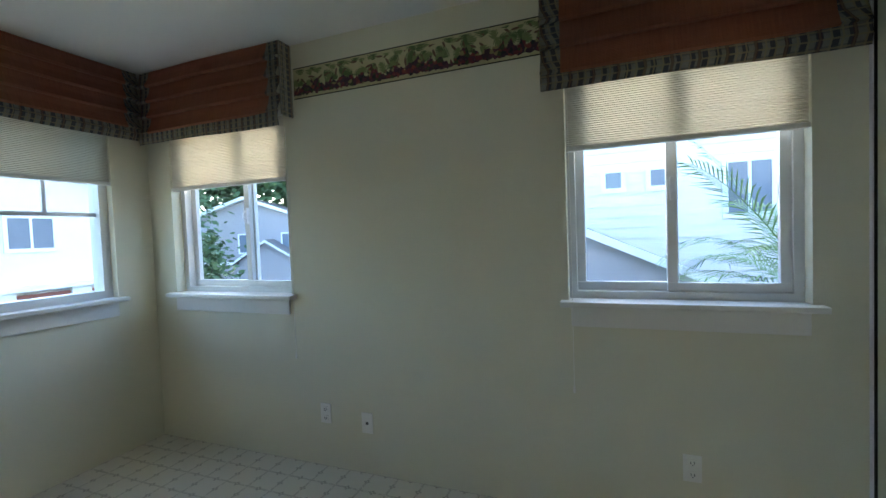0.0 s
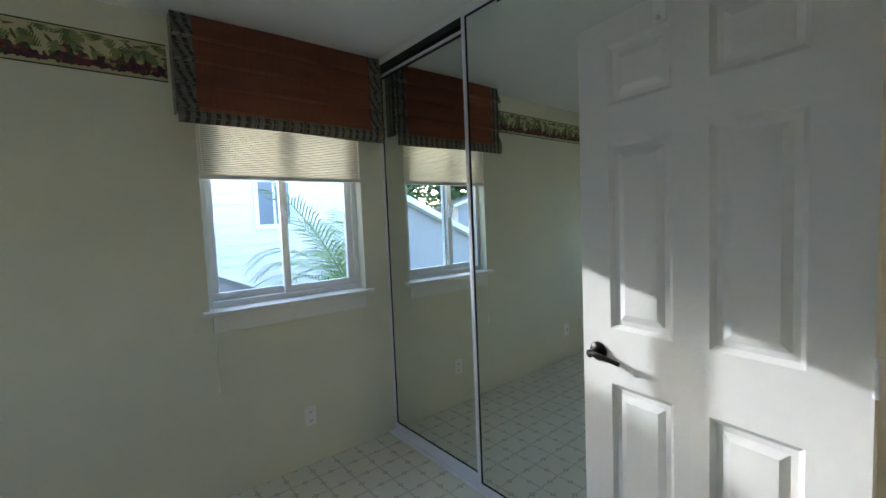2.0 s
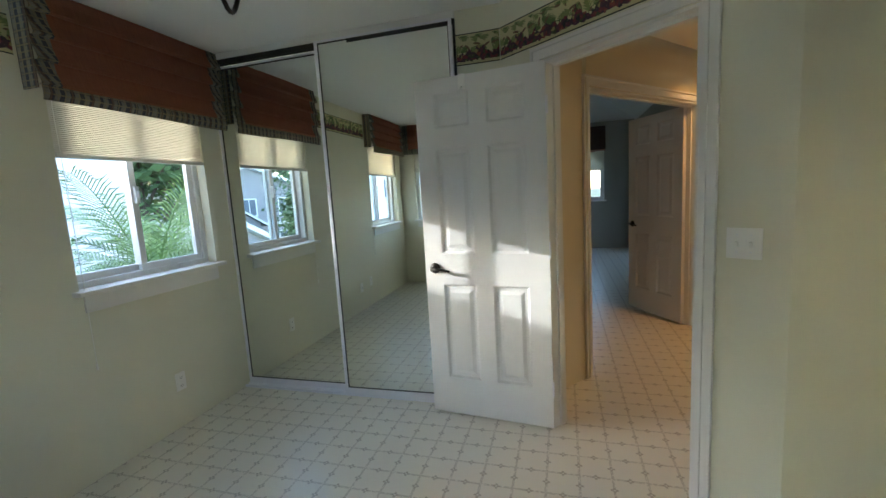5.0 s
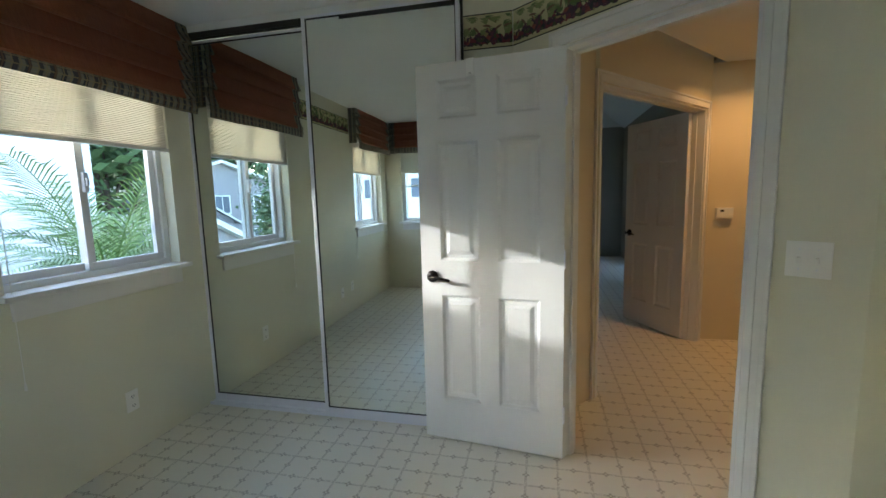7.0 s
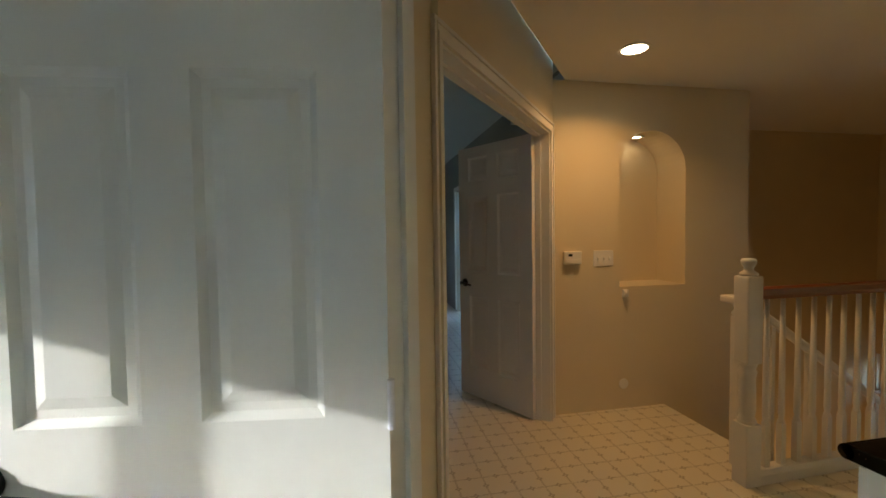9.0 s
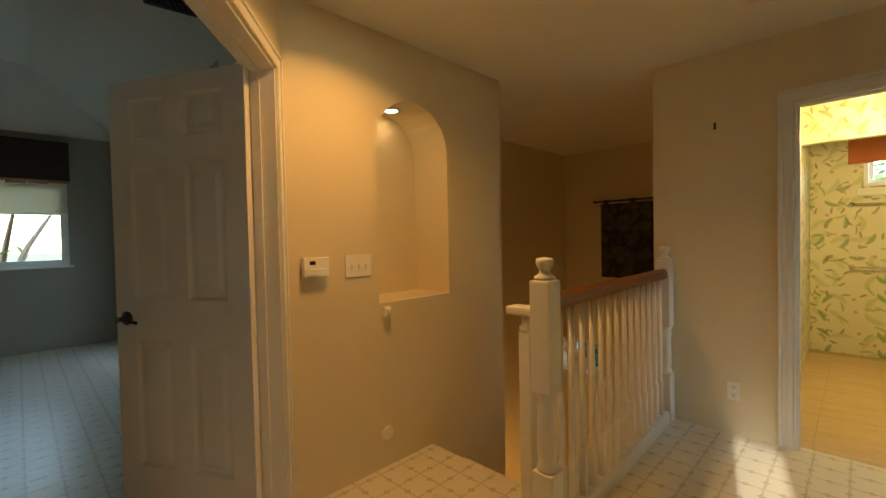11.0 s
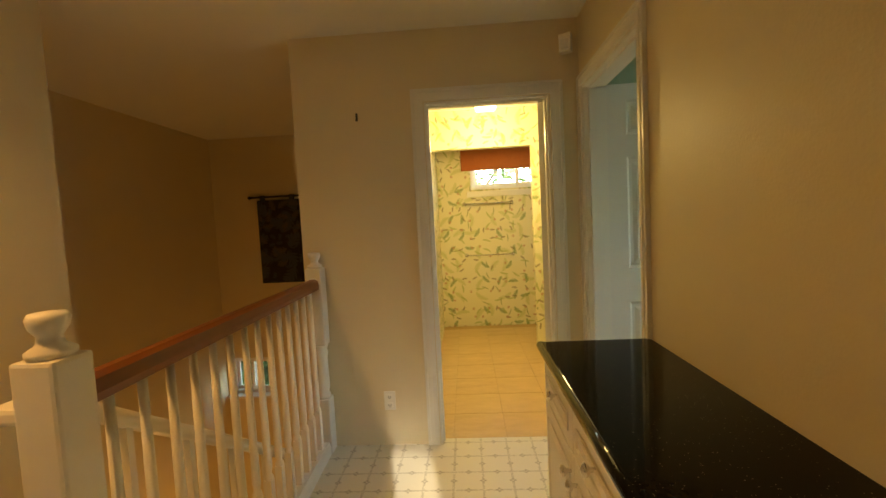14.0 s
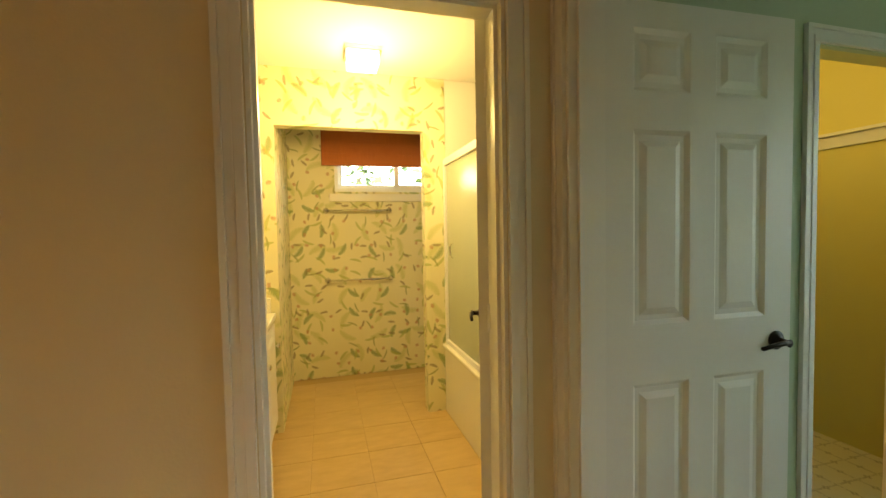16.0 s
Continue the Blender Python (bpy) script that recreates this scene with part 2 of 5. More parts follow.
def tapestry(name):
    """Near-black woven cloth with dim blue-grey and brown foliage."""
    m, n, l, b = base(name, 0.9)
    nt = m.node_tree
    p = coords(nt)
    x, y, z = split(nt, p)
    uv = join(nt, x, z)
    col = mix(nt, noise_at(nt, p, 8.0, 5.0), (0.010, 0.010, 0.012), (0.05, 0.042, 0.036))
    for scale, seed, ln, wd, br, c in ((5.0, 1.3, 0.11, 0.06, 60.0, (0.075, 0.08, 0.085)), (7.0, 6.1, 0.07, 0.03, 90.0, (0.11, 0.085, 0.06)), (11.0, 3.7, 0.04, 0.02, 120.0, (0.06, 0.07, 0.085))):
        col = mix(nt, mth(nt, "MULTIPLY", sprigs(nt, uv, scale, seed, ln, wd, 0.6, br), 0.7), col, c)
    l.new(col, b.inputs["Base Color"])
    bump_to(nt, b, noise_at(nt, p, 400.0), 0.3, 0.001)
    return m


def granite(name):
    m, n, l, b = base(name, 0.07)
    b.inputs["Specular IOR Level"].default_value = 0.08
    nt = m.node_tree
    p = coords(nt, True)
    v = nt.nodes.new("ShaderNodeTexVoronoi")
    v.inputs["Scale"].default_value = 260.0
    l.new(p, v.inputs["Vector"])
    fleck = mth(nt, "MULTIPLY", mth(nt, "LESS_THAN", v.outputs["Distance"], 0.3), mth(nt, "GREATER_THAN", split(nt, v.outputs["Color"])[0], 0.955))
    body = mix(nt, noise_at(nt, p, 90.0, 4.0), (0.004, 0.004, 0.004), (0.014, 0.013, 0.012))
    l.new(mix(nt, fleck, body, (0.20, 0.17, 0.13)), b.inputs["Base Color"])
    return m


def stone_tile(name):
    m, n, l, b = base(name, 0.4)
    nt = m.node_tree
    p = coords(nt, True)
    x, y, z = split(nt, p)
    info = nt.nodes.new("ShaderNodeObjectInfo").outputs["Random"]
    shift = join(nt, mth(nt, "ADD", mth(nt, "MULTIPLY", x, 1.0), mth(nt, "MULTIPLY", info, 37.0)), mth(nt, "MULTIPLY", y, 2.6), z)
    f = noise_at(nt, shift, 5.0, 8.0, 0.65)
    col = mix(nt, f, (0.42, 0.27, 0.115), (0.76, 0.56, 0.29))
    l.new(mix(nt, mth(nt, "MULTIPLY", info, 0.35), col, (0.66, 0.48, 0.25)), b.inputs["Base Color"])
    bump_to(nt, b, f, 0.15, 0.002)
    return m


def wood(name, a, c, scale=6.0, rough=0.35):
    m, n, l, b = base(name, rough)
    nt = m.node_tree
    x, y, z = split(nt, coords(nt))
    f = noise_at(nt, join(nt, mth(nt, "MULTIPLY", x, 6.0), mth(nt, "MULTIPLY", y, 0.5), mth(nt, "MULTIPLY", z, 6.0)), scale, 5.0, 0.6)
    l.new(mix(nt, f, a, c), b.inputs["Base Color"])
    bump_to(nt, b, f, 0.1, 0.001)
    return m


def glass(name):
    m, n, l, b = base(name, 0.0)
    b.inputs["Transmission Weight"].default_value, b.inputs["IOR"].default_value = 1.0, 1.05
    b.inputs["Base Color"].default_value = (0.97, 0.985, 0.98, 1)
    return m


def glow(name, color, strength):
    m, n, l, b = base(name, 0.5)
    b.inputs["Emission Color"].default_value, b.inputs["Emission Strength"].default_value = (*color, 1), strength
    return m


def siding(name, color, pitch=0.2):
    m, n, l, b = base(name, 0.7)
    nt = m.node_tree
    p = coords(nt, True)
    z = split(nt, p)[2]
    f = noise_at(nt, p, 1.5, 4.0)
    l.new(mix(nt, f, tuple(c * 0.9 for c in color), color), b.inputs["Base Color"])
    bump_to(nt, b, mth(nt, "FRACT", mth(nt, "DIVIDE", z, pitch)), 0.6, 0.02)
    return m


def shade_cloth(name, color):
    """Thin pleated cloth that lets daylight glow through."""
    m, n, l, b = base(name, 0.8)
    nt = m.node_tree
    f = noise_at(nt, coords(nt, True), 200.0)
    tr = n.new("ShaderNodeBsdfTranslucent")
    l.new(mix(nt, f, tuple(c * 0.94 for c in color), color), b.inputs["Base Color"])
    tr.inputs["Color"].default_value = (*(c * 0.9 for c in color), 1)
    ms = n.new("ShaderNodeMixShader")
    ms.inputs[0].default_value = 0.62
    l.new(b.outputs[0], ms.inputs[1])
    l.new(tr.outputs[0], ms.inputs[2])
    l.new(ms.outputs[0], n["Material Output"].inputs["Surface"])
    return m


M_ROOM = paint("cream_wall_paint", (0.72, 0.70, 0.545), 0.6, 0.05, 120, 0.25)
M_HALL = paint("tan_wall_paint", (0.73, 0.645, 0.46), 0.5, 0.05, 120, 0.3)
M_CEIL = paint("ceiling_paint", (0.78, 0.775, 0.73), 0.7, 0.04, 90, 0.3)
M_GREEN = paint("sage_wall_paint", (0.37, 0.365, 0.32), 0.6, 0.05)
M_SAGE = paint("pale_green_paint", (0.46, 0.56, 0.42), 0.6, 0.05)
M_YELLOW = paint("yellow_wall_paint", (0.74, 0.66, 0.27), 0.6, 0.06)
M_TRIM = paint("white_trim_paint", (0.78, 0.77, 0.72), 0.35, 0.04, 60, 0.06)
M_DOOR = paint("white_door_paint", (0.76, 0.75, 0.71), 0.38, 0.04, 70, 0.08)
M_VINYLW = paint("white_window_vinyl", (0.80, 0.82, 0.82), 0.4, 0.03, 60, 0.04)
M_PLASTIC = paint("ivory_plastic", (0.85, 0.84, 0.78), 0.35, 0.03, 60, 0.03)
M_BRONZE = paint("oil_rubbed_bronze", (0.02, 0.016, 0.013), 0.32, 0.2, 90, 0.08, 0.7)
M_CHROME = paint("polished_chrome", (0.75, 0.75, 0.76), 0.1, 0.04, 60, 0.0, 1.0)
M_STEEL = paint("satin_aluminium", (0.80, 0.80, 0.84), 0.35, 0.04, 120, 0.05, 0.2)
M_BLACK = paint("black_rubber", (0.012, 0.012, 0.012), 0.6, 0.2)
M_MIRROR = paint("mirror_glass", (0.80, 0.84, 0.80), 0.0, 0.0, 60, 0.0, 1.0)
M_MIRROR.node_tree.nodes["Principled BSDF"].inputs["Roughness"].default_value = 0.0
for lk in list(M_MIRROR.node_tree.nodes["Principled BSDF"].inputs["Roughness"].links):
    M_MIRROR.node_tree.links.remove(lk)
M_VINYL = vinyl("printed_sheet_vinyl")
M_PAPER = wallpaper("fern_wallpaper")
M_BORDER = border_paper("fruit_border_paper")
M_REED = woven("rust_reed_weave", (0.56, 0.22, 0.115), (0.22, 0.075, 0.042))
M_REDREED = woven("red_reed_weave", (0.58, 0.18, 0.06), (0.34, 0.09, 0.03))
M_PLAID = plaid("plaid_cotton")
M_GRANITE = granite("black_granite")
M_TILE = stone_tile("beige_stone_tile")
M_GROUT = paint("tan_grout", (0.54, 0.38, 0.19), 0.8, 0.1)
M_RAIL = wood("cherry_handrail", (0.13, 0.035, 0.012), (0.26, 0.085, 0.03))
M_FANWOOD = wood("dark_fan_blade", (0.05, 0.022, 0.012), (0.10, 0.045, 0.022))
M_GLASS = glass("window_glass")
M_CLOTH = shade_cloth("cellular_shade_cloth", (0.74, 0.71, 0.62))
M_TAPESTRY = tapestry("dark_tapestry")
M_LAMP = glow("lit_lamp", (1.0, 0.80, 0.5), 1.5)
M_LAMPB = glow("lit_lamp_glass", (1.0, 0.85, 0.55), 0.4)
M_FAB = paint("dark_floral_valance", (0.05, 0.03, 0.025), 0.85, 0.5, 60, 0.2, 0.0, 6.0)
M_FLORAL = paint("floral_wallpaper", (0.40, 0.22, 0.17), 0.7, 0.85, 40, 0.1, 0.0, 14.0)
M_SIDE = siding("white_lap_siding", (0.82, 0.79, 0.80))
M_STUCCO = paint("grey_stucco", (0.36, 0.35, 0.38), 0.85, 0.1, 60, 0.4)
M_WSTUCCO = paint("white_stucco", (0.80, 0.77, 0.78), 0.85, 0.08, 60, 0.4)
M_BRICK = paint("red_brick_band", (0.26, 0.10, 0.08), 0.85, 0.3, 40, 0.3)
M_ROOF = paint("grey_shingle", (0.16, 0.15, 0.15), 0.9, 0.3, 30, 0.6)
# house panes: haze of reflected sky is put into the blue-grey colour
M_PANE = paint("sky_haze_pane", (0.17, 0.20, 0.25), 0.1, 0.2, 5, 0.0)
M_LAWN = paint("lawn_and_paving", (0.10, 0.12, 0.07), 0.95, 0.5, 20, 0.4, 0.0, 0.4)
M_LEAF = paint("leaf_green", (0.075, 0.13, 0.05), 0.6, 0.5, 30, 0.0, 0.0, 3.0)
M_PALM = paint("palm_green", (0.17, 0.27, 0.08), 0.5, 0.35, 30, 0.0, 0.0, 3.0)
M_BARK = paint("bark", (0.09, 0.07, 0.055), 0.9, 0.4, 60, 0.5)
M_WHITE = paint("glazed_white", (0.80, 0.79, 0.74), 0.15, 0.03, 40, 0.0)
M_FROST = paint("frosted_glass", (0.42, 0.46, 0.38), 0.18, 0.1, 200, 0.2)
M_DARKLCD = paint("dark_display", (0.02, 0.025, 0.02), 0.2, 0.1)


# ---- builders ----
def bm_box(bm, x0, x1, y0, y1, z0, z1, bevel=0.0):
    vs = [bm.verts.new(c) for c in ((x0, y0, z0), (x1, y0, z0), (x1, y1, z0), (x0, y1, z0), (x0, y0, z1), (x1, y0, z1), (x1, y1, z1), (x0, y1, z1))]
    fs = [bm.faces.new([vs[i] for i in f]) for f in ((0, 3, 2, 1), (4, 5, 6, 7), (0, 1, 5, 4), (1, 2, 6, 5), (2, 3, 7, 6), (3, 0, 4, 7))]
    if bevel:
        es = list({e for f in fs for e in f.edges})
        bmesh.ops.bevel(bm, geom=es, offset=bevel, segments=2, affect="EDGES", profile=0.6)
    return bm


def box(x0, x1, y0, y1, z0, z1, bevel=0.0):
    return bm_box(bmesh.new(), min(x0, x1), max(x0, x1), min(y0, y1), max(y0, y1), min(z0, z1), max(z0, z1), bevel)


def boxes(rows, bevel=0.0):
    bm = bmesh.new()
    for r in rows:
        bm_box(bm, min(r[0], r[1]), max(r[0], r[1]), min(r[2], r[3]), max(r[2], r[3]), min(r[4], r[5]), max(r[4], r[5]), bevel)
    return bm


def lathe(profile, steps=20, axis="z"):
    """A turned solid from (radius, height) pairs."""
    bm = bmesh.new()
    rings = []
    for r, h in profile:
        rings.append([bm.verts.new((r * math.cos(2 * math.pi * i / steps), r * math.sin(2 * math.pi * i / steps), h)) for i in range(steps)])
    for a, c in zip(rings, rings[1:]):
        for i in range(steps):
            bm.faces.new((a[i], a[(i + 1) % steps], c[(i + 1) % steps], c[i]))
    bm.faces.new(rings[0][::-1])
    bm.faces.new(rings[-1])
    if axis == "y":
        bmesh.ops.rotate(bm, verts=bm.verts, matrix=Matrix.Rotation(radians(90), 3, "X"))
    if axis == "x":
        bmesh.ops.rotate(bm, verts=bm.verts, matrix=Matrix.Rotation(radians(90), 3, "Y"))
    return bm


def tube(points, radius, steps=8, taper=1.0):
    """A round bar along a polyline."""
    bm = bmesh.new()
    pts = [Vector(p) for p in points]
    rings = []
    for i, p in enumerate(pts):
        d = (pts[min(i + 1, len(pts) - 1)] - pts[max(i - 1, 0)]).normalized()
        side = d.cross(Vector((0, 0, 1)) if abs(d.z) < 0.95 else Vector((1, 0, 0))).normalized()
        up = side.cross(d)
        r = radius * (1 + (taper - 1) * i / max(1, len(pts) - 1))
        rings.append([bm.verts.new(p + r * (math.cos(2 * math.pi * k / steps) * side + math.sin(2 * math.pi * k / steps) * up)) for k in range(steps)])
    for a, c in zip(rings, rings[1:]):
        for k in range(steps):
            bm.faces.new((a[k], a[(k + 1) % steps], c[(k + 1) % steps], c[k]))
    bm.faces.new(rings[0][::-1])
    bm.faces.new(rings[-1])
    return bm


def prism(outline, z0, z1):
    bm = bmesh.new()
    lo = [bm.verts.new((x, y, z0)) for x, y in outline]
    hi = [bm.verts.new((x, y, z1)) for x, y in outline]
    n = len(outline)
    bm.faces.new(lo[::-1])
    bm.faces.new(hi)
    for i in range(n):
        bm.faces.new((lo[i], lo[(i + 1) % n], hi[(i + 1) % n], hi[i]))
    bmesh.ops.recalc_face_normals(bm, faces=bm.faces)
    return bm


def turned(bm, m):
    bmesh.ops.transform(bm, matrix=m, verts=bm.verts)
    return bm


def mesh_of(name, bm, material, smooth=False):
    bmesh.ops.recalc_face_normals(bm, faces=bm.faces)
    me = bpy.data.meshes.new(name)
    bm.to_mesh(me)
    bm.free()
    me.materials.append(material)
    if smooth:
        for p in me.polygons:
            p.use_smooth = True
    return me


def part(name, bm, material, parent, label="", smooth=False):
    ob = new(name, mesh_of(name, bm, material, smooth))
    ob.parent = parent
    if label:
        ob["label"] = label
    return ob


def thing(name, m, label, category, group=""):
    ob = new(name)
    ob.empty_display_size = 0.1
    ob.matrix_world = m
    return tagged(ob, label, category, group)


def solid(name, bm, material, label, category, kind="", m=None, smooth=False, group=""):
    ob = new(name, mesh_of(name, bm, material, smooth))
    if m is not None:
        ob.matrix_world = m
    return tagged(ob, label, category, group, kind)


def frame_at(p, d):
    """A pose at p whose x axis runs along d in plan."""
    return pose(p[0], p[1], 0, 0, 0, math.degrees(math.atan2(d[1], d[0])))


def wall(name, p0, p1, side, z0, z1, openings, material, label):
    """A wall from p0 to p1, its face on that line, its thickness to the left (+) or right (-). Openings: (from, to, low, high)."""
    d = Vector((p1[0] - p0[0], p1[1] - p0[1]))
    L = d.length
    rows, at = [], 0.0
    for a, b, lo, hi in sorted(openings):
        rows.append((at, a, 0, side, z0, z1))
        if lo > z0:
            rows.append((a, b, 0, side, z0, lo))
        if hi < z1:
            rows.append((a, b, 0, side, hi, z1))
        at = b
    rows.append((at, L, 0, side, z0, z1))
    bm = boxes(rows)
    bmesh.ops.remove_doubles(bm, verts=bm.verts, dist=0.0001)
    return solid(name, bm, material, label, "wall", "structure", frame_at(p0, d))


# ---- the large structure ----
H = 2.44
P0, U, N = Vector((3.79, -2.06)), Vector((-0.615, -0.789)), Vector((0.789, -0.615))
Q0, V, NB = Vector((4.325, -2.545)), Vector((0.778, -0.627)), Vector((0.627, 0.778))


def on_d1(s, off=0.0):
    return P0 + U * s + N * off


def on_d2(k, off=0.0):
    return Q0 + V * k + NB * off


tagged(solid("floor", boxes([(-0.15, 4.75, -5.995, 0.15, -0.2, 0), (4.75, 5.74, -4.55, 0.15, -0.2, 0), (5.74, 11.1, -4.0, 0.15, -0.2, 0), (0.8, 2.3, -7.2, -5.995, -0.2, 0)]), M_VINYL,
      "cream sheet vinyl floor printed with a dotted flower grid", "floor", "structure"))
solid("ceiling", prism([(-0.15, 0.15), (4.42, 0.15), (4.42, -2.72), (5.74, -3.78), (6.95, -3.78), (6.95, -9.0), (-0.15, -9.0)], H, H + 0.12), M_CEIL, "off-white painted flat ceiling", "ceiling", "structure")
W1, W2, W3 = (0.24, 1.38), (0.21, 1.17), (2.75, 3.65)
ZS, ZT = 1.0, 2.1
wall("wall_north", (0, 0), (3.95, 0), 0.15, 0, H, [(W2[0], W2[1], ZS, ZT), (W3[0], W3[1], ZS, ZT)], M_ROOM, "cream painted bedroom wall with two windows")
wall("wall_west", (0, 0.15), (0, -3.85), -0.15, 0, H, [(W1[0] + 0.15, W1[1] + 0.15, ZS, ZT)], M_ROOM, "cream painted bedroom wall with one window")
wall("wall_south", (0, -3.7), (2.94, -3.7), -0.12, 0, H, [], M_ROOM, "cream painted bedroom wall")
wall("wall_bedroom_return", (2.941, -3.149), (2.941, -3.7), 0.1, 0, H, [], M_ROOM, "cream painted short wall beside the door")
wall("wall_bedroom_door", P0, on_d1(1.38), 0.12, 0, H, [(0.305, 1.073, 0, 2.045)], M_ROOM, "cream painted angled wall with a doorway")
wall("wall_closet_end", (3.79, -1.80), (3.79, -2.06), 0.1, 0, H, [], M_ROOM, "cream painted wall end beside the closet")
wall("wall_closet_side", (3.89, -1.84), (4.30, -1.84), -0.08, 0, H, [], M_ROOM, "plain wall at the side of the closet")
wall("wall_closet_back", (4.42, 0), (4.42, -2.55), -0.12, 0, 2.75, [], M_ROOM, "plain wall at the back of the closet")
wall("wall_suite_door", on_d2(-0.66), on_d2(1.735), 0.06, 0, 2.75, [(0.69, 2.290, 0, 2.045)], M_HALL, "tan painted angled hall wall with a double doorway")
wall("wall_suite_inner", on_d2(-0.56, 0.06), on_d2(1.72, 0.06), 0.06, 0, 2.75, [(0.59, 2.190, 0, 2.045)], M_GREEN, "sage painted wall around the double doorway")
wall("wall_suite_south", (5.81, -3.85), (10.95, -3.85), -0.1, 0, 2.75, [(3.35, 4.05, 0, 2.04)], M_GREEN, "sage painted wall with a side doorway")
wall("wall_suite_east", (10.95, -3.95), (10.95, 0.15), -0.15, 0, 2.75, [(0.72, 2.86, 1.04, 2.1)], M_GREEN, "sage painted wall with a wide window")
wall("wall_suite_north", (4.42, 0), (10.95, 0), 0.15, 0, 2.75, [], M_GREEN, "sage painted wall")
wall("wall_bath_front", (3.045, -5.935), (4.82, -5.935), -0.06, 0, H, [(0.29, 1.005, 0, 2.03)], M_HALL, "tan painted hall wall with the bathroom doorway")
wall("wall_bath_inner", (2.25, -5.995), (4.70, -5.995), -0.06, 0, H, [(1.085, 1.80, 0, 2.03)], M_PAPER, "fern wallpapered wall around the bathroom doorway")
wall("wall_stair_side", (4.82, -5.995), (4.82, -8.9), -0.06, -2.8, H, [], M_HALL, "tan painted stairwell wall")
wall("wall_bath_east", (4.70, -6.055), (4.70, -8.78), 0.06, 0, H, [], M_PAPER, "fern wallpapered bathroom wall")
wall("wall_bath_back", (2.25, -8.78), (4.70, -8.78), -0.1, 0, H, [(0.25, 1.51, 1.72, 2.25)], M_PAPER, "fern wallpapered wall with a high window")
wall("wall_bath_west", (2.25, -6.055), (2.25, -8.78), -0.1, 0, H, [], M_WHITE, "white shower wall")
wall("wall_hall_west", (3.165, -3.06), (3.165, -5.935), -0.06, 0, H, [(2.05, 2.81, 0, 2.045)], M_HALL, "tan painted hall wall behind the cabinet")
wall("wall_side_room", (3.105, -3.3), (3.105, -5.935), -0.06, 0, H, [(1.81, 2.57, 0, 2.045)], M_SAGE, "pale green painted wall")
wall("wall_side_room_south", (0.6, -5.97), (3.045, -5.97), -0.025, 0, H, [(0.65, 1.40, 0, 2.04)], M_SAGE, "pale green wall with a doorway to a yellow closet")
wall("wall_side_room_west", (0.6, -3.82), (0.6, -5.97), -0.1, 0, H, [(0.5, 1.7, 1.0, 2.1)], M_SAGE, "pale green wall with a window opening")
wall("wall_side_room_north", (0.6, -3.82), (3.045, -3.82), 0.0 - 0.04, 0, H, [], M_SAGE, "pale green wall")
wall("wall_yellow_front", (0.85, -5.995), (2.25, -5.995), -0.08, 0, H, [(0.40, 1.15, 0, 2.04)], M_YELLOW, "yellow painted closet wall")
wall("wall_yellow_back", (0.85, -7.1), (2.15, -7.1), -0.08, 0, H, [], M_YELLOW, "yellow painted closet back wall")
wall("wall_yellow_west", (0.85, -5.995), (0.85, -7.1), -0.08, 0, H, [], M_YELLOW, "yellow painted closet side wall")
wall("wall_yellow_east", (2.15, -6.075), (2.15, -7.1), 0.08, 0, H, [], M_YELLOW, "yellow painted closet side wall")
wall("wall_stair_back", (5.80, -5.30), (6.95, -5.30), 0.1, -2.8, H, [], M_HALL, "tan painted stairwell wall")
wall("wall_stair_east", (6.82, -5.30), (6.82, -8.35), 0.12, -2.8, H, [], M_HALL, "tan painted tall stairwell wall")
wall("wall_stair_end", (4.82, -8.35), (6.94, -8.35), -0.12, -2.8, H, [(1.46, 1.98, -0.64, -0.18)], M_HALL, "tan painted stairwell end wall with a low window")
wall("wall_under_rail", (4.75, -4.55), (4.75, -5.995), -0.05, -2.8, -0.2, [], M_HALL, "tan painted wall below the railing")
wall("wall_under_landing", (4.70, -4.55), (5.74, -4.55), 0.05, -2.8, -0.2, [], M_HALL, "tan painted wall below the landing")
solid("stairwell_floor", box(4.7, 6.95, -8.5, -4.5, -2.9, -2.8), M_VINYL, "cream floor at the foot of the stairs", "floor", "structure")


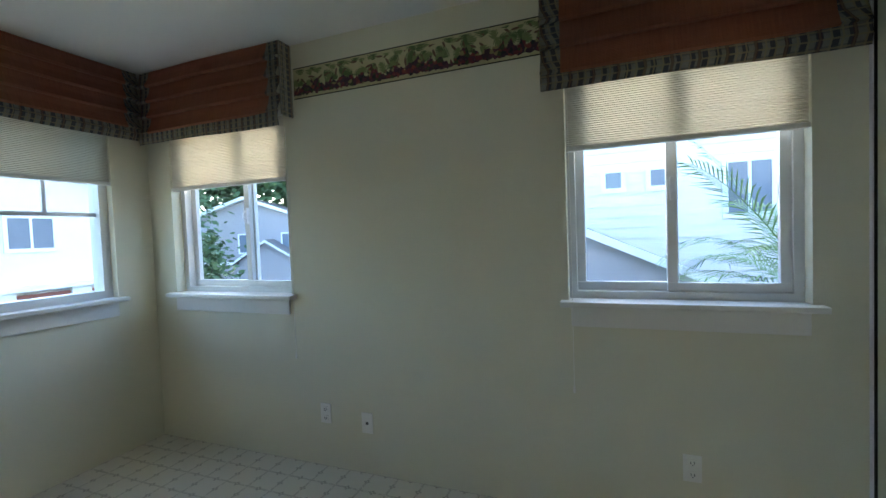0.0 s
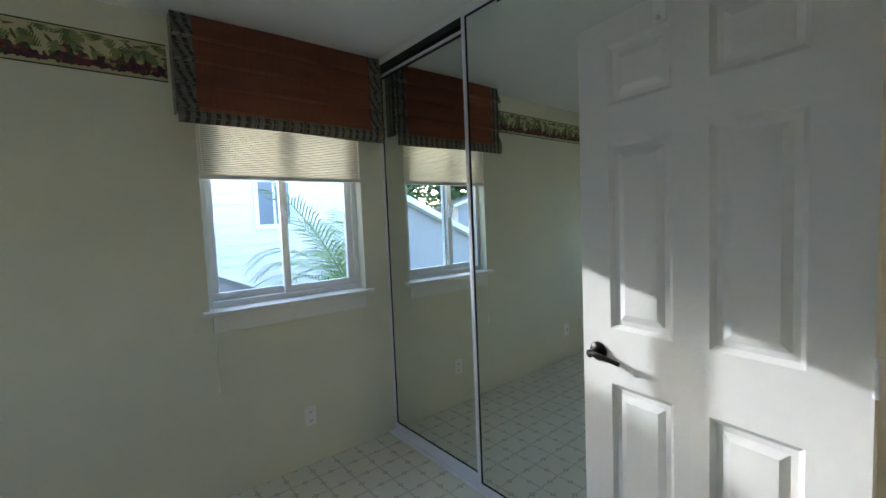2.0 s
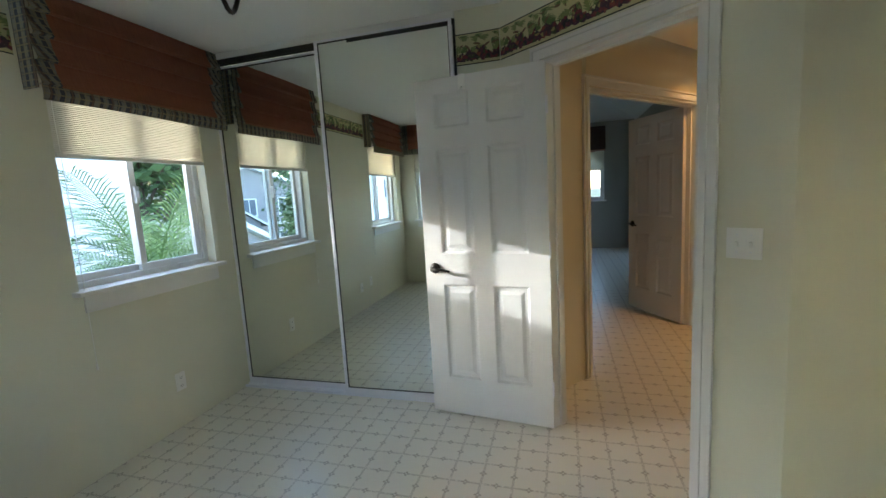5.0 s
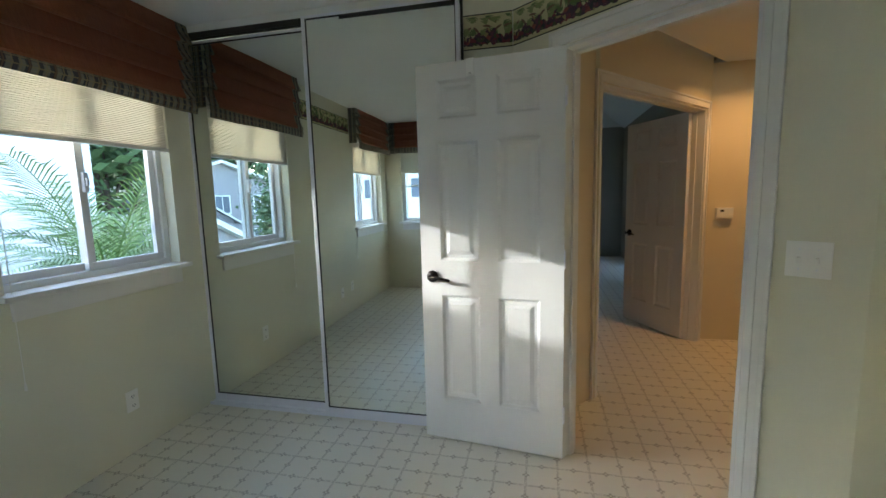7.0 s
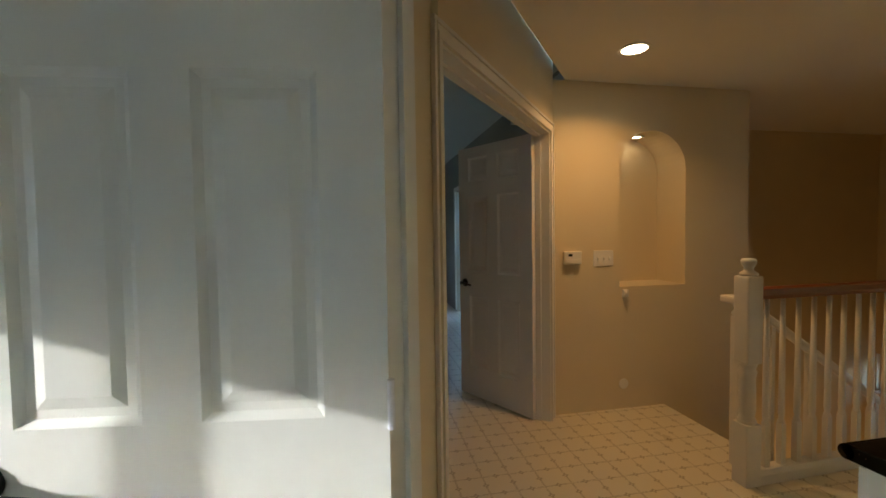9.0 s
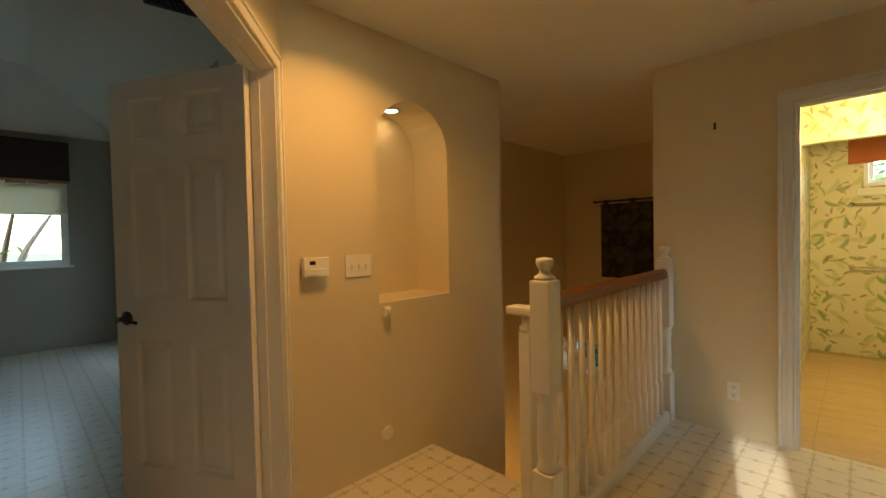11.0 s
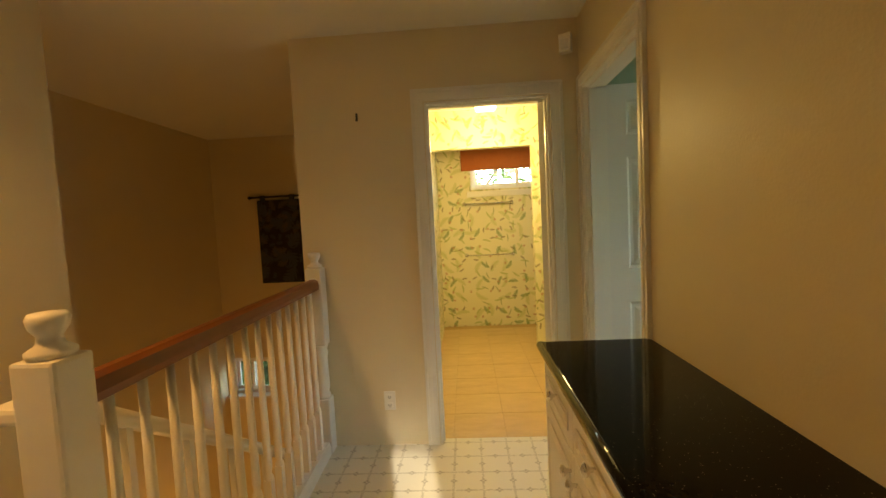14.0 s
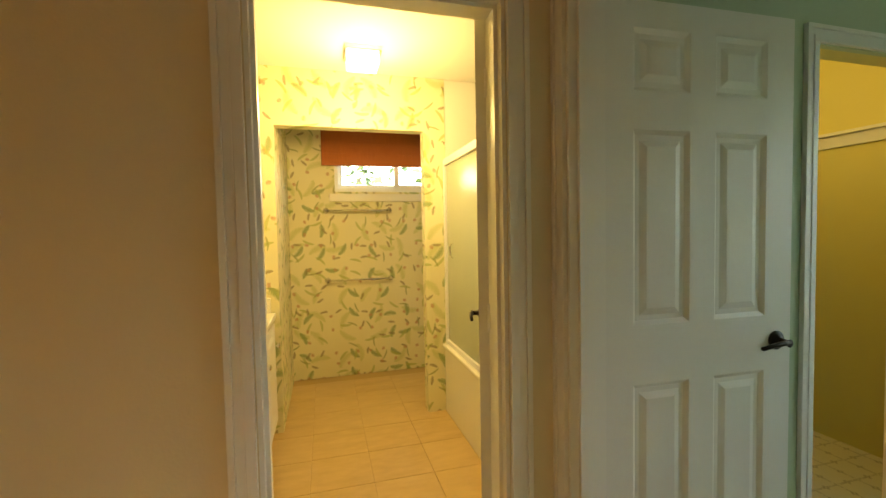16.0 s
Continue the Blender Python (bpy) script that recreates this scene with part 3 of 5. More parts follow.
def niche_wall():
    """Hall wall with a round-headed recess."""
    y0, y1, zs, zsp = -4.165, -4.728, 0.93, 1.82
    yc, r = (y0 + y1) / 2, abs(y0 - y1) / 2
    arc = [(yc + r * math.cos(a), zsp + r * 1.0 * math.sin(a)) for a in [math.pi * i / 20 for i in range(21)]]
    bm = boxes([(5.68, 5.80, y0, -3.55, -2.8, H), (5.68, 5.80, -5.30, y1, -2.8, H), (5.68, 5.80, y1, y0, -2.8, zs)])
    for (ya, za), (yb, zb) in zip(arc, arc[1:]):
        q = [bm.verts.new(c) for c in ((5.68, ya, za), (5.68, yb, zb), (5.68, yb, H), (5.68, ya, H), (5.80, ya, za), (5.80, yb, zb), (5.80, yb, H), (5.80, ya, H))]
        for f in ((0, 1, 2, 3), (4, 7, 6, 5), (0, 4, 5, 1)):
            bm.faces.new([q[i] for i in f])
    bmesh.ops.remove_doubles(bm, verts=bm.verts, dist=0.0001)
    solid("wall_niche", bm, M_HALL, "tan painted hall wall with an arched niche", "wall", "structure")
    bm = boxes([(5.78, 6.04, y1 - 0.03, y0 + 0.03, zs - 0.03, zs), (6.0, 6.04, y1 - 0.03, y0 + 0.03, zs, 2.3), (5.80, 6.0, y1 - 0.03, y1, zs, 2.3), (5.80, 6.0, y0, y0 + 0.03, zs, 2.3)])
    ring = [[bm.verts.new((x, y, z)) for x in (5.80, 6.0)] for y, z in arc]
    for a, b in zip(ring, ring[1:]):
        bm.faces.new((a[0], b[0], b[1], a[1]))
    bmesh.ops.remove_doubles(bm, verts=bm.verts, dist=0.0001)
    solid("niche_lining", bm, M_HALL, "tan painted arched niche with a flat sill", "niche", "structure")


niche_wall()


def suite_ceiling():
    a = [(4.3, -3.9), (11.05, -3.9), (11.05, 0.1), (4.3, 0.1)]
    b = [(5.5, -2.9), (10.0, -2.9), (10.0, -0.9), (5.5, -0.9)]
    bm = bmesh.new()
    lo, hi, top = [[bm.verts.new((x, y, z)) for x, y in o] for o, z in ((a, 2.62), (b, 3.2), (a, 3.3))]
    for i in range(4):
        j = (i + 1) % 4
        bm.faces.new((lo[i], lo[j], hi[j], hi[i]))
        bm.faces.new((lo[j], lo[i], top[i], top[j]))
    bm.faces.new(hi)
    bm.faces.new(top)
    solid("ceiling_suite", bm, M_CEIL, "off-white coved bedroom ceiling", "ceiling", "structure")


suite_ceiling()


# ---- windows ----
def slider(name, m, w, z0, z1, depth, label, meet=0.5, sill=True, apron=True):
    """Sliding window in an opening: local x along it, y into the wall."""
    t = tagged(thing(name, m, label, "window"), kind="structure")
    f, y0 = 0.035, 0.068
    part("window_frame", boxes([(0, w, y0, depth, z0, z0 + f), (0, w, y0, depth, z1 - f, z1), (0, f, y0, depth, z0 + f, z1 - f), (w - f, w, y0, depth, z0 + f, z1 - f)]), M_VINYLW, t, "white vinyl frame")
    c = w * meet
    s = 0.04
    for a, b, y in ((f, c + 0.025, y0 + 0.05), (c - 0.025, w - f, y0 + 0.015)):
        sash = part("sash", boxes([(a, b, y, y + 0.03, z0 + f, z0 + f + s), (a, b, y, y + 0.03, z1 - f - s, z1 - f), (a, a + s, y, y + 0.03, z0 + f + s, z1 - f - s), (b - s, b, y, y + 0.03, z0 + f + s, z1 - f - s)], 0.004), M_VINYLW, t)
        g = part("pane", box(a + s, b - s, y + 0.013, y + 0.017, z0 + f + s, z1 - f - s), M_GLASS, sash)
        g.visible_shadow = False
    part("latch", boxes([(c - 0.012, c + 0.012, y0 - 0.006, y0 + 0.015, 1.44, 1.54), (c - 0.006, c + 0.006, y0 - 0.02, y0 - 0.006, 1.47, 1.51)], 0.003), M_STEEL, t, "grey metal latch")
    if sill:
        part("window_sill", box(-0.035, w + 0.035, -0.06, y0, z0 - 0.022, z0 + 0.003, 0.005), M_TRIM, t)
    if apron:
        part("apron", box(0.01, w - 0.01, -0.018, -0.002, z0 - 0.115, z0 - 0.022, 0.004), M_TRIM, t)
    return t


def cell_shade(name, m, w, z0, z1, label, y=0.006):
    """Pleated shade with a bottom rail: local x along it."""
    t = thing(name, m, label, "window shade", "cellular shades")
    bm = bmesh.new()
    n = max(4, int((z1 - z0) / 0.0095))
    rows = []
    for i in range(2 * n + 1):
        z = z0 + (z1 - z0) * i / (2 * n)
        yy = y + (0.0 if i % 2 else 0.007)
        rows.append([bm.verts.new((0.006, yy, z)), bm.verts.new((w - 0.006, yy, z))])
    for a, b in zip(rows, rows[1:]):
        bm.faces.new((a[0], a[1], b[1], b[0]))
    part("pleats", bm, M_CLOTH, t)
    back = bmesh.new()
    rows = [[back.verts.new((x, y + (0.037 if i % 2 else 0.030), z0 + (z1 - z0) * i / (2 * n))) for x in (0.006, w - 0.006)] for i in range(2 * n + 1)]
    for a, b in zip(rows, rows[1:]):
        back.faces.new((a[0], a[1], b[1], b[0]))
    part("rear_pleats", back, M_CLOTH, t)
    part("bottom_rail", box(0.004, w - 0.004, y - 0.012, y + 0.016, z0 - 0.022, z0, 0.004), M_PLASTIC, t, "beige bottom rail")
    part("head_rail", box(0.004, w - 0.004, y - 0.012, y + 0.02, z1, z1 + 0.03, 0.004), M_PLASTIC, t)
    return t


def valance(name, m, w, z0, z1, label, depth=0.1):
    """Roman shade: overlapping folds of reed weave with checked cotton edges. Local x along the wall, -y into the room."""
    t = thing(name, m, label, "valance", "roman valances")
    e, low, n = 0.085, 0.075, 4
    h = (z1 - z0 - low) / n

    def sheet(a, b, mat, pname, lab=""):
        bm = bmesh.new()
        cols = max(2, int((b - a) / 0.06) + 1)
        prof = []
        for k in range(n):
            zt = z1 - k * h
            prof += [(-depth, zt), (-depth - 0.010, zt - h * 0.45), (-depth - 0.030, zt - h * 0.85), (-depth - 0.036, zt - h + 0.004), (-depth - 0.026, zt - h - 0.006)]
        prof += [(-depth - 0.004, z1 - n * h + 0.004)]
        grid = []
        for c in range(cols + 1):
            x = a + (b - a) * c / cols
            sway = 0.004 * math.sin(7 * x + 1)
            grid.append([bm.verts.new((x, y + sway, z)) for y, z in prof])
        for p, q in zip(grid, grid[1:]):
            for i in range(len(prof) - 1):
                bm.faces.new((p[i], q[i], q[i + 1], p[i + 1]))
        bmesh.ops.solidify(bm, geom=bm.faces, thickness=0.004)
        part(pname, bm, mat, t, lab)
    sheet(e, w - e, M_REED, "folds")
    sheet(0, e, M_PLAID, "side_trim", "grey plaid cotton edging")
    sheet(w - e, w, M_PLAID, "side_trim", "grey plaid cotton edging")
    bm = bmesh.new()
    cols = int(w / 0.03)
    grid = []
    for c in range(cols + 1):
        x = w * c / cols
        y = -depth - 0.022 + 0.004 * math.sin(9 * x)
        dip = 0.006 * math.sin(4 * x + 0.6)
        grid.append([bm.verts.new((x, y - 0.004, z0 + low + 0.004)), bm.verts.new((x, y - 0.008, z0 + low * 0.5)), bm.verts.new((x, y, z0 + dip))])
    for p, q in zip(grid, grid[1:]):
        for i in range(2):
            bm.faces.new((p[i], q[i], q[i + 1], p[i + 1]))
    bmesh.ops.solidify(bm, geom=bm.faces, thickness=0.004)
    part("bottom_trim", bm, M_PLAID, t, "grey plaid cotton edging")
    part("return", box(0.0, 0.006, -depth, -0.004, z0 + 0.06, z1), M_PLAID, t)
    part("return", box(w - 0.006, w, -depth, -0.004, z0 + 0.06, z1), M_PLAID, t)
    part("head_board", box(0.006, w - 0.006, -depth + 0.004, -0.004, z1 - 0.025, z1 - 0.002), M_FANWOOD, t)
    return t


def wand(m, z0, z1):
    t = thing("cord_pull", m, "thin white shade cord with a plastic tassel", "cord", "shade cords")
    part("cord", tube([(0, 0, z1), (0.002, -0.001, (z0 + z1) / 2), (0, 0, z0)], 0.0018, 6), M_PLASTIC, t)
    part("tassel", lathe([(0.003, z0 - 0.035), (0.006, z0 - 0.03), (0.004, z0)], 8), M_PLASTIC, t)


slider("window_2", pose(W2[0], 0, 0), W2[1] - W2[0], ZS, ZT, 0.15, "white sliding window with a painted sill and apron", 0.59)
slider("window_3", pose(W3[0], 0, 0), W3[1] - W3[0], ZS, ZT, 0.15, "white sliding window with a painted sill and apron", 0.49)
cell_shade("cellular_shade", pose(W2[0], 0, 0), W2[1] - W2[0], 1.70, 2.06, "ivory pleated shade lowered over the upper pane")
cell_shade("cellular_shade", pose(W3[0], 0, 0), W3[1] - W3[0], 1.70, 2.06, "ivory pleated shade lowered over the upper pane")
valance("roman_valance", pose(0.115, 0, 0), 1.135, 1.968, 2.435, "rust reed roman shade edged with grey plaid, by the corner")
valance("roman_valance", pose(2.665, 0, 0), 1.105, 1.92, 2.435, "rust reed roman shade edged with grey plaid, by the closet")
wand(pose(1.19, -0.012, 0), 0.66, 1.98)
wand(pose(2.765, -0.014, 0), 0.61, 1.95)


def picture_window(name, m, w, z0, z1, label):
    t = tagged(thing(name, m, label, "window"), kind="structure")
    f, y0, zb = 0.05, 0.05, 1.53
    part("window_frame", boxes([(0, w, y0, 0.15, z0, z0 + f), (0, w, y0, 0.15, z1 - f, z1), (0, f, y0, 0.15, z0 + f, z1 - f), (w - f, w, y0, 0.15, z0 + f, z1 - f)]), M_VINYLW, t, "white vinyl frame")
    part("transom_bar", box(f, w - f, 0.085, 0.11, zb - 0.012, zb + 0.012), M_STEEL, t)
    for k in range(1, 4):
        x = f + (w - 2 * f) * k / 4
        part("glazing_bar", box(x - 0.01, x + 0.01, 0.088, 0.107, zb + 0.012, z1 - f), M_STEEL, t)
    g = part("pane", box(f, w - f, 0.095, 0.099, z0 + f, z1 - f), M_GLASS, t)
    g.visible_shadow = False
    part("window_sill", box(-0.1, w + 0.035, -0.06, y0, z0 - 0.022, z0 + 0.003, 0.005), M_TRIM, t)
    part("apron", box(-0.05, w - 0.01, -0.018, -0.002, z0 - 0.115, z0 - 0.022, 0.004), M_TRIM, t)


mW = pose(0, -W1[1], 0, 0, 0, 90)
picture_window("window_1", mW, W1[1] - W1[0], ZS, ZT, "white framed window with a grid above a bar")
cell_shade("cellular_shade", mW, W1[1] - W1[0], 1.735, 2.06, "ivory pleated shade lowered over the upper pane")
valance("roman_valance", pose(0, -1.5, 0, 0, 0, 90), 1.385, 2.0, 2.435, "rust reed roman shade edged with grey plaid, by the corner")

# suite and bathroom windows
mE = pose(10.95, -1.09, 0, 0, 0, -90)
slider("window_4", mE, 2.14, 1.04, 2.1, 0.15, "wide white sliding window in the far bedroom", 0.5, True, False)
cell_shade("cellular_shade", mE, 2.14, 1.70, 2.06, "pale green pleated shade half lowered")
t = thing("fabric_valance", pose(10.95, -0.95, 0, 0, 0, -90), "dark brown fabric valance with a floral scalloped hem", "valance")
part("panel", box(0, 2.3, -0.12, -0.004, 2.1, 2.58, 0.01), M_FAB, t)
bm = bmesh.new()
for i in range(12):
    bm_box(bm, 0.02 + i * 0.19, 0.2 + i * 0.19, -0.125, -0.03, 2.05 + 0.012 * (i % 3), 2.1)
part("scalloped_hem", bm, M_FLORAL, t, "floral scalloped hem")
slider("window_5", pose(3.76, -8.78, 0, 0, 0, 180), 1.26, 1.72, 2.25, 0.1, "small high white sliding window", 0.47, False, False)
t = thing("reed_blind", pose(3.87, -8.78, 0, 0, 0, 180), "red reed roman blind above the bathroom window", "blind")
for k in range(3):
    part("fold", box(0, 1.36, -0.03 - 0.006 * k, -0.012, 2.27 - 0.105 * (k + 1), 2.275 - 0.105 * k, 0.004), M_REDREED, t)
part("window_trim", boxes([(0.06, 1.36, -0.02, -0.003, 1.63, 1.70)], 0.004), M_TRIM, t)


# ---- doors ----
def door_leaf(parent, w, h, material):
    """Six-panel leaf: x from the hinge edge, y thickness 0 to 0.035, z up from 10 mm."""
    z0 = 0.01
    st, mid = 0.115, 0.10
    pw = (w - 2 * st - mid) / 2
    zs = [(z0 + 0.235, z0 + 0.83), (z0 + 1.02, z0 + 1.635), (z0 + 1.755, z0 + 1.945)]
    xs = [(st, st + pw), (st + pw + mid, w - st)]
    rows = [(0, st, 0, 0.035, z0, z0 + h), (w - st, w, 0, 0.035, z0, z0 + h), (st, w - st, 0, 0.035, z0, zs[0][0]), (st, w - st, 0, 0.035, zs[0][1], zs[1][0]), (st, w - st, 0, 0.035, zs[1][1], zs[2][0]), (st, w - st, 0, 0.035, zs[2][1], z0 + h)]
    for a, b in zs:
        rows.append((st + pw, st + pw + mid, 0, 0.035, a, b))
    bm = boxes(rows)
    bmesh.ops.remove_doubles(bm, verts=bm.verts, dist=0.0001)
    leaf = part("leaf", bm, material, parent)
    for xa, xb in xs:
        for a, b in zs:
            bm = bmesh.new()
            for side, y, yi, yo in ((0, 0.0, 0.011, 0.004), (1, 0.035, 0.024, 0.031)):
                loops = []
                for inset, yy in ((0.0, y), (0.014, yi), (0.030, yi), (0.052, yo)):
                    loops.append([bm.verts.new(c) for c in ((xa + inset, yy, a + inset), (xb - inset, yy, a + inset), (xb - inset, yy, b - inset), (xa + inset, yy, b - inset))])
                for p, q in zip(loops, loops[1:]):
                    for i in range(4):
                        bm.faces.new((p[i], p[(i + 1) % 4], q[(i + 1) % 4], q[i]))
                bm.faces.new(loops[-1])
            part("panel", bm, material, leaf)
    return leaf


def lever(parent, x, z, flip):
    """Bronze lever handles on both faces, pointing to the hinge (flip -1) or away."""
    for side, y in ((-1, 0.0), (1, 0.035)):
        h = part("handle", turned(lathe([(0.033, 0), (0.033, 0.006), (0.026, 0.012), (0.012, 0.016), (0.011, 0.045), (0.014, 0.05), (0.0, 0.052)], 20), pose(x, y, z, 90 if side < 0 else -90)), M_BRONZE, parent, "dark bronze lever handle", True)
        pts = [(x, y + side * 0.045, z), (x + flip * 0.03, y + side * 0.05, z + 0.002), (x + flip * 0.07, y + side * 0.048, z - 0.004), (x + flip * 0.11, y + side * 0.043, z - 0.012)]
        part("lever", tube(pts, 0.0095, 10, 0.75), M_BRONZE, h, "", True)


def hinges(parent, y):
    for z in (0.25, 1.05, 1.82):
        part("hinge", turned(lathe([(0.007, -0.045), (0.007, 0.045)], 10), pose(-0.004, y, z)), M_STEEL, parent)


def door(name, hinge, free, w, label, flip=-1, knuckle=0.0):
    d = Vector(free) - Vector(hinge)
    t = tagged(thing(name, frame_at(hinge, d), label, "door"), kind="structure")
    door_leaf(t, w, 2.03, M_DOOR)
    lever(t, w - 0.065, 0.94, flip)
    hinges(t, knuckle)
    return t


d1 = door("door_1", (3.612, -2.318), (3.705, -1.573), 0.755, "white six-panel door standing open with a bronze lever", -1, 0.037)
part("towel_hook", boxes([(0.44, 0.48, 0.035, 0.04, 1.96, 2.045), (0.455, 0.465, 0.04, 0.06, 1.965, 1.975)], 0.002), M_PLASTIC, d1, "small white over-door hook")
door("door_2", on_d2(1.612, 0.10), on_d2(1.612, 0.10) + Vector((0.665, 0.37)), 0.76, "white six-panel double-door leaf standing open", -1, 0.037)
door("door_3", on_d2(0.038, 0.10), on_d2(-0.12, 0.85), 0.76, "white six-panel double-door leaf folded back open", -1, 0.0)
door("door_4", (3.055, -5.865), (2.302, -5.842), 0.755, "white six-panel door open into the green room", -1, 0.0)
door("door_5", (3.345, -6.06), (3.085, -6.72), 0.705, "white six-panel bathroom door standing open", -1, 0.0)


def casing(name, m, w, h, face, side, label, wide=0.066, legs=(1, 1)):
    """Moulded trim round an opening on one face: local x along the wall, out of the face along side."""
    t = tagged(thing(name, m, label, "door trim"), kind="structure")
    steps = ((0.0, 0.4, 0.016), (0.4, 0.75, 0.012), (0.75, 1.0, 0.019))
    for a, b, d in steps:
        y = face + side * d
        i, o = 0.004 + wide * a, 0.004 + wide * b
        rows = []
        if legs[0]:
            rows.append((-o, -i, face, y, 0, h + i))
        if legs[1]:
            rows.append((w + i, w + o, face, y, 0, h + i))
        rows.append((-o if legs[0] else 0.0, w + o if legs[1] else w, face, y, h + i, h + o))
        part("moulding", boxes(rows, 0.0025), M_TRIM, t)
    return t


def jamb(name, m, w, h, y0, y1, label):
    t = tagged(thing(name, m, label, "door frame"), kind="structure")
    e = 0.012 * (1 if y1 > y0 else -1)
    a, b = y0 - e * 0.2, y1 + e * 0.2
    part("lining", boxes([(0.0, 0.012, a, b, 0, h), (w - 0.012, w, a, b, 0, h), (0.012, w - 0.012, a, b, h - 0.012, h)]), M_TRIM, t)
    c = (y0 + y1) / 2
    part("stop", boxes([(0.012, 0.024, c, c + 0.035, 0, h - 0.012), (w - 0.024, w - 0.012, c, c + 0.035, 0, h - 0.012), (0.024, w - 0.024, c, c + 0.035, h - 0.024, h - 0.012)]), M_TRIM, t)


m1 = frame_at(on_d1(0.305), U)
casing("trim_1", m1, 0.768, 2.045, 0.0, -1, "white moulded casing round the bedroom doorway")
casing("trim_2", m1, 0.768, 2.045, 0.12, 1, "white moulded casing on the hall side of the doorway")
jamb("doorframe_1", m1, 0.768, 2.045, 0, 0.12, "white lining of the bedroom doorway")
m2 = frame_at(on_d2(0.03), V)
casing("trim_3", m2, 1.600, 2.045, 0.0, -1, "white moulded casing round the double doorway")
jamb("doorframe_2", m2, 1.600, 2.045, 0, 0.12, "white lining of the double doorway")
m3 = pose(3.335, -5.935, 0)
casing("trim_4", m3, 0.715, 2.03, 0.0, 1, "white moulded casing round the bathroom doorway", 0.07)
jamb("doorframe_3", m3, 0.715, 2.03, 0, -0.12, "white lining of the bathroom doorway")
m4 = pose(3.165, -5.11, 0, 0, 0, -90)
casing("trim_5", m4, 0.76, 2.045, 0.0, 1, "white moulded casing round the side room doorway", 0.06)
jamb("doorframe_4", m4, 0.76, 2.045, 0, -0.12, "white lining of the side room doorway")
m5 = pose(1.25, -5.97, 0)
casing("trim_6", m5, 0.75, 2.04, 0.0, 1, "white moulded casing round the yellow closet doorway")
m6 = pose(9.16, -3.85, 0)
casing("trim_7", m6, 0.70, 2.04, 0.0, 1, "white casing round a side doorway in the far bedroom")
solid("wallpaper_strip", box(9.1, 10.0, -4.45, -4.42, 0, 2.5), M_FLORAL, "dark floral wallpapered wall beyond the side doorway", "wall", "structure")


# ---- bedroom things ----
def mirror_door(y0, y1, x, label, turn=0.0, top=2.36):
    t = thing("mirror_door", pose(x, y0, 0, 0, 0, turn), label, "closet door", "closet mirror doors")
    w = y0 - y1
    part("mirror", box(0.004, 0.012, -w + 0.02, -0.02, 0.065, top - 0.015), M_MIRROR, t, "clear silvered mirror")
    for a, b in ((0.0, 0.022), (w - 0.022, w)):
        part("stile", box(-0.004, 0.02, -b, -a, 0.02, top, 0.002), M_STEEL, t)
    part("rail", box(-0.004, 0.02, -w + 0.022, -0.022, 0.02, 0.065, 0.002), M_STEEL, t)
    part("rail", box(-0.004, 0.02, -w + 0.022, -0.022, top - 0.015, top, 0.002), M_STEEL, t)
    part("gasket", boxes([(0.0, 0.003, -w + 0.022, -w + 0.027, 0.065, top - 0.015), (0.0, 0.003, -0.027, -0.022, 0.065, top - 0.015), (0.0, 0.003, -w + 0.027, -0.027, 0.065, 0.07), (0.0, 0.003, -w + 0.027, -0.027, top - 0.022, top - 0.015)]), M_BLACK, t)


mirror_door(-0.012, -0.905, 3.815, "tall aluminium-framed sliding mirror door on the rear track")
mirror_door(-0.875, -1.785, 3.764, "tall aluminium-framed sliding mirror door on the front track", 0.5, 2.40)
t = tagged(thing("closet_track", pose(3.77, 0, 0), "aluminium closet door tracks, dark between the grooves", "track"), kind="structure")
part("bottom_track", boxes([(0.0, 0.08, -1.80, -0.003, 0.0, 0.012), (0.0, 0.006, -1.80, -0.003, 0.012, 0.02), (0.036, 0.04, -1.80, -0.003, 0.012, 0.02)]), M_STEEL, t)
part("top_track", boxes([(0.0, 0.006, -1.80, -0.003, 2.362, 2.385), (0.036, 0.04, -1.80, -0.003, 2.362, 2.385), (0.0, 0.08, -1.80, -0.003, 2.385, 2.395)]), M_BLACK, t)
part("header", box(0.0, 0.12, -1.80, -0.003, 2.395, 2.437), M_CEIL, t)
part("jamb_strip", box(0.005, 0.06, -1.80, -1.788, 0.012, 2.385), M_BLACK, t)


def border(p, d, length, label):
    ob = solid("wallpaper_border", box(0, length, -0.0035, -0.001, 0, 0.175), M_BORDER, label, "wallpaper border", "structure")
    ob.matrix_world = pose(p[0], p[1], 2.13, 0, 0, math.degrees(math.atan2(d[1], d[0])))
    return ob


border((1.262, 0), (1, 0), 1.39, "paper frieze of palms and dark fruit between the valances")
border((3.79, -1.802), (0, -1), 0.255, "paper frieze of palms and dark fruit beside the closet")
border(on_d1(0.004), U, 1.37, "paper frieze of palms and dark fruit over the doorway")


def outlet(m, label="white wall socket plate with two sockets"):
    t = thing("wall_outlet", m, label, "outlet", "wall outlets")
    part("plate", box(-0.035, 0.035, -0.007, -0.001, -0.058, 0.058, 0.002), M_PLASTIC, t)
    for z in (-0.026, 0.026):
        s = part("socket", box(-0.017, 0.017, -0.010, -0.0065, z - 0.015, z + 0.015, 0.002), M_PLASTIC, t)
        part("slot", boxes([(-0.008, -0.005, -0.0108, -0.009, z - 0.005, z + 0.006), (0.005, 0.008, -0.0108, -0.009, z - 0.005, z + 0.006), (-0.002, 0.002, -0.0108, -0.009, z - 0.012, z - 0.008)]), M_BLACK, s)
    return t


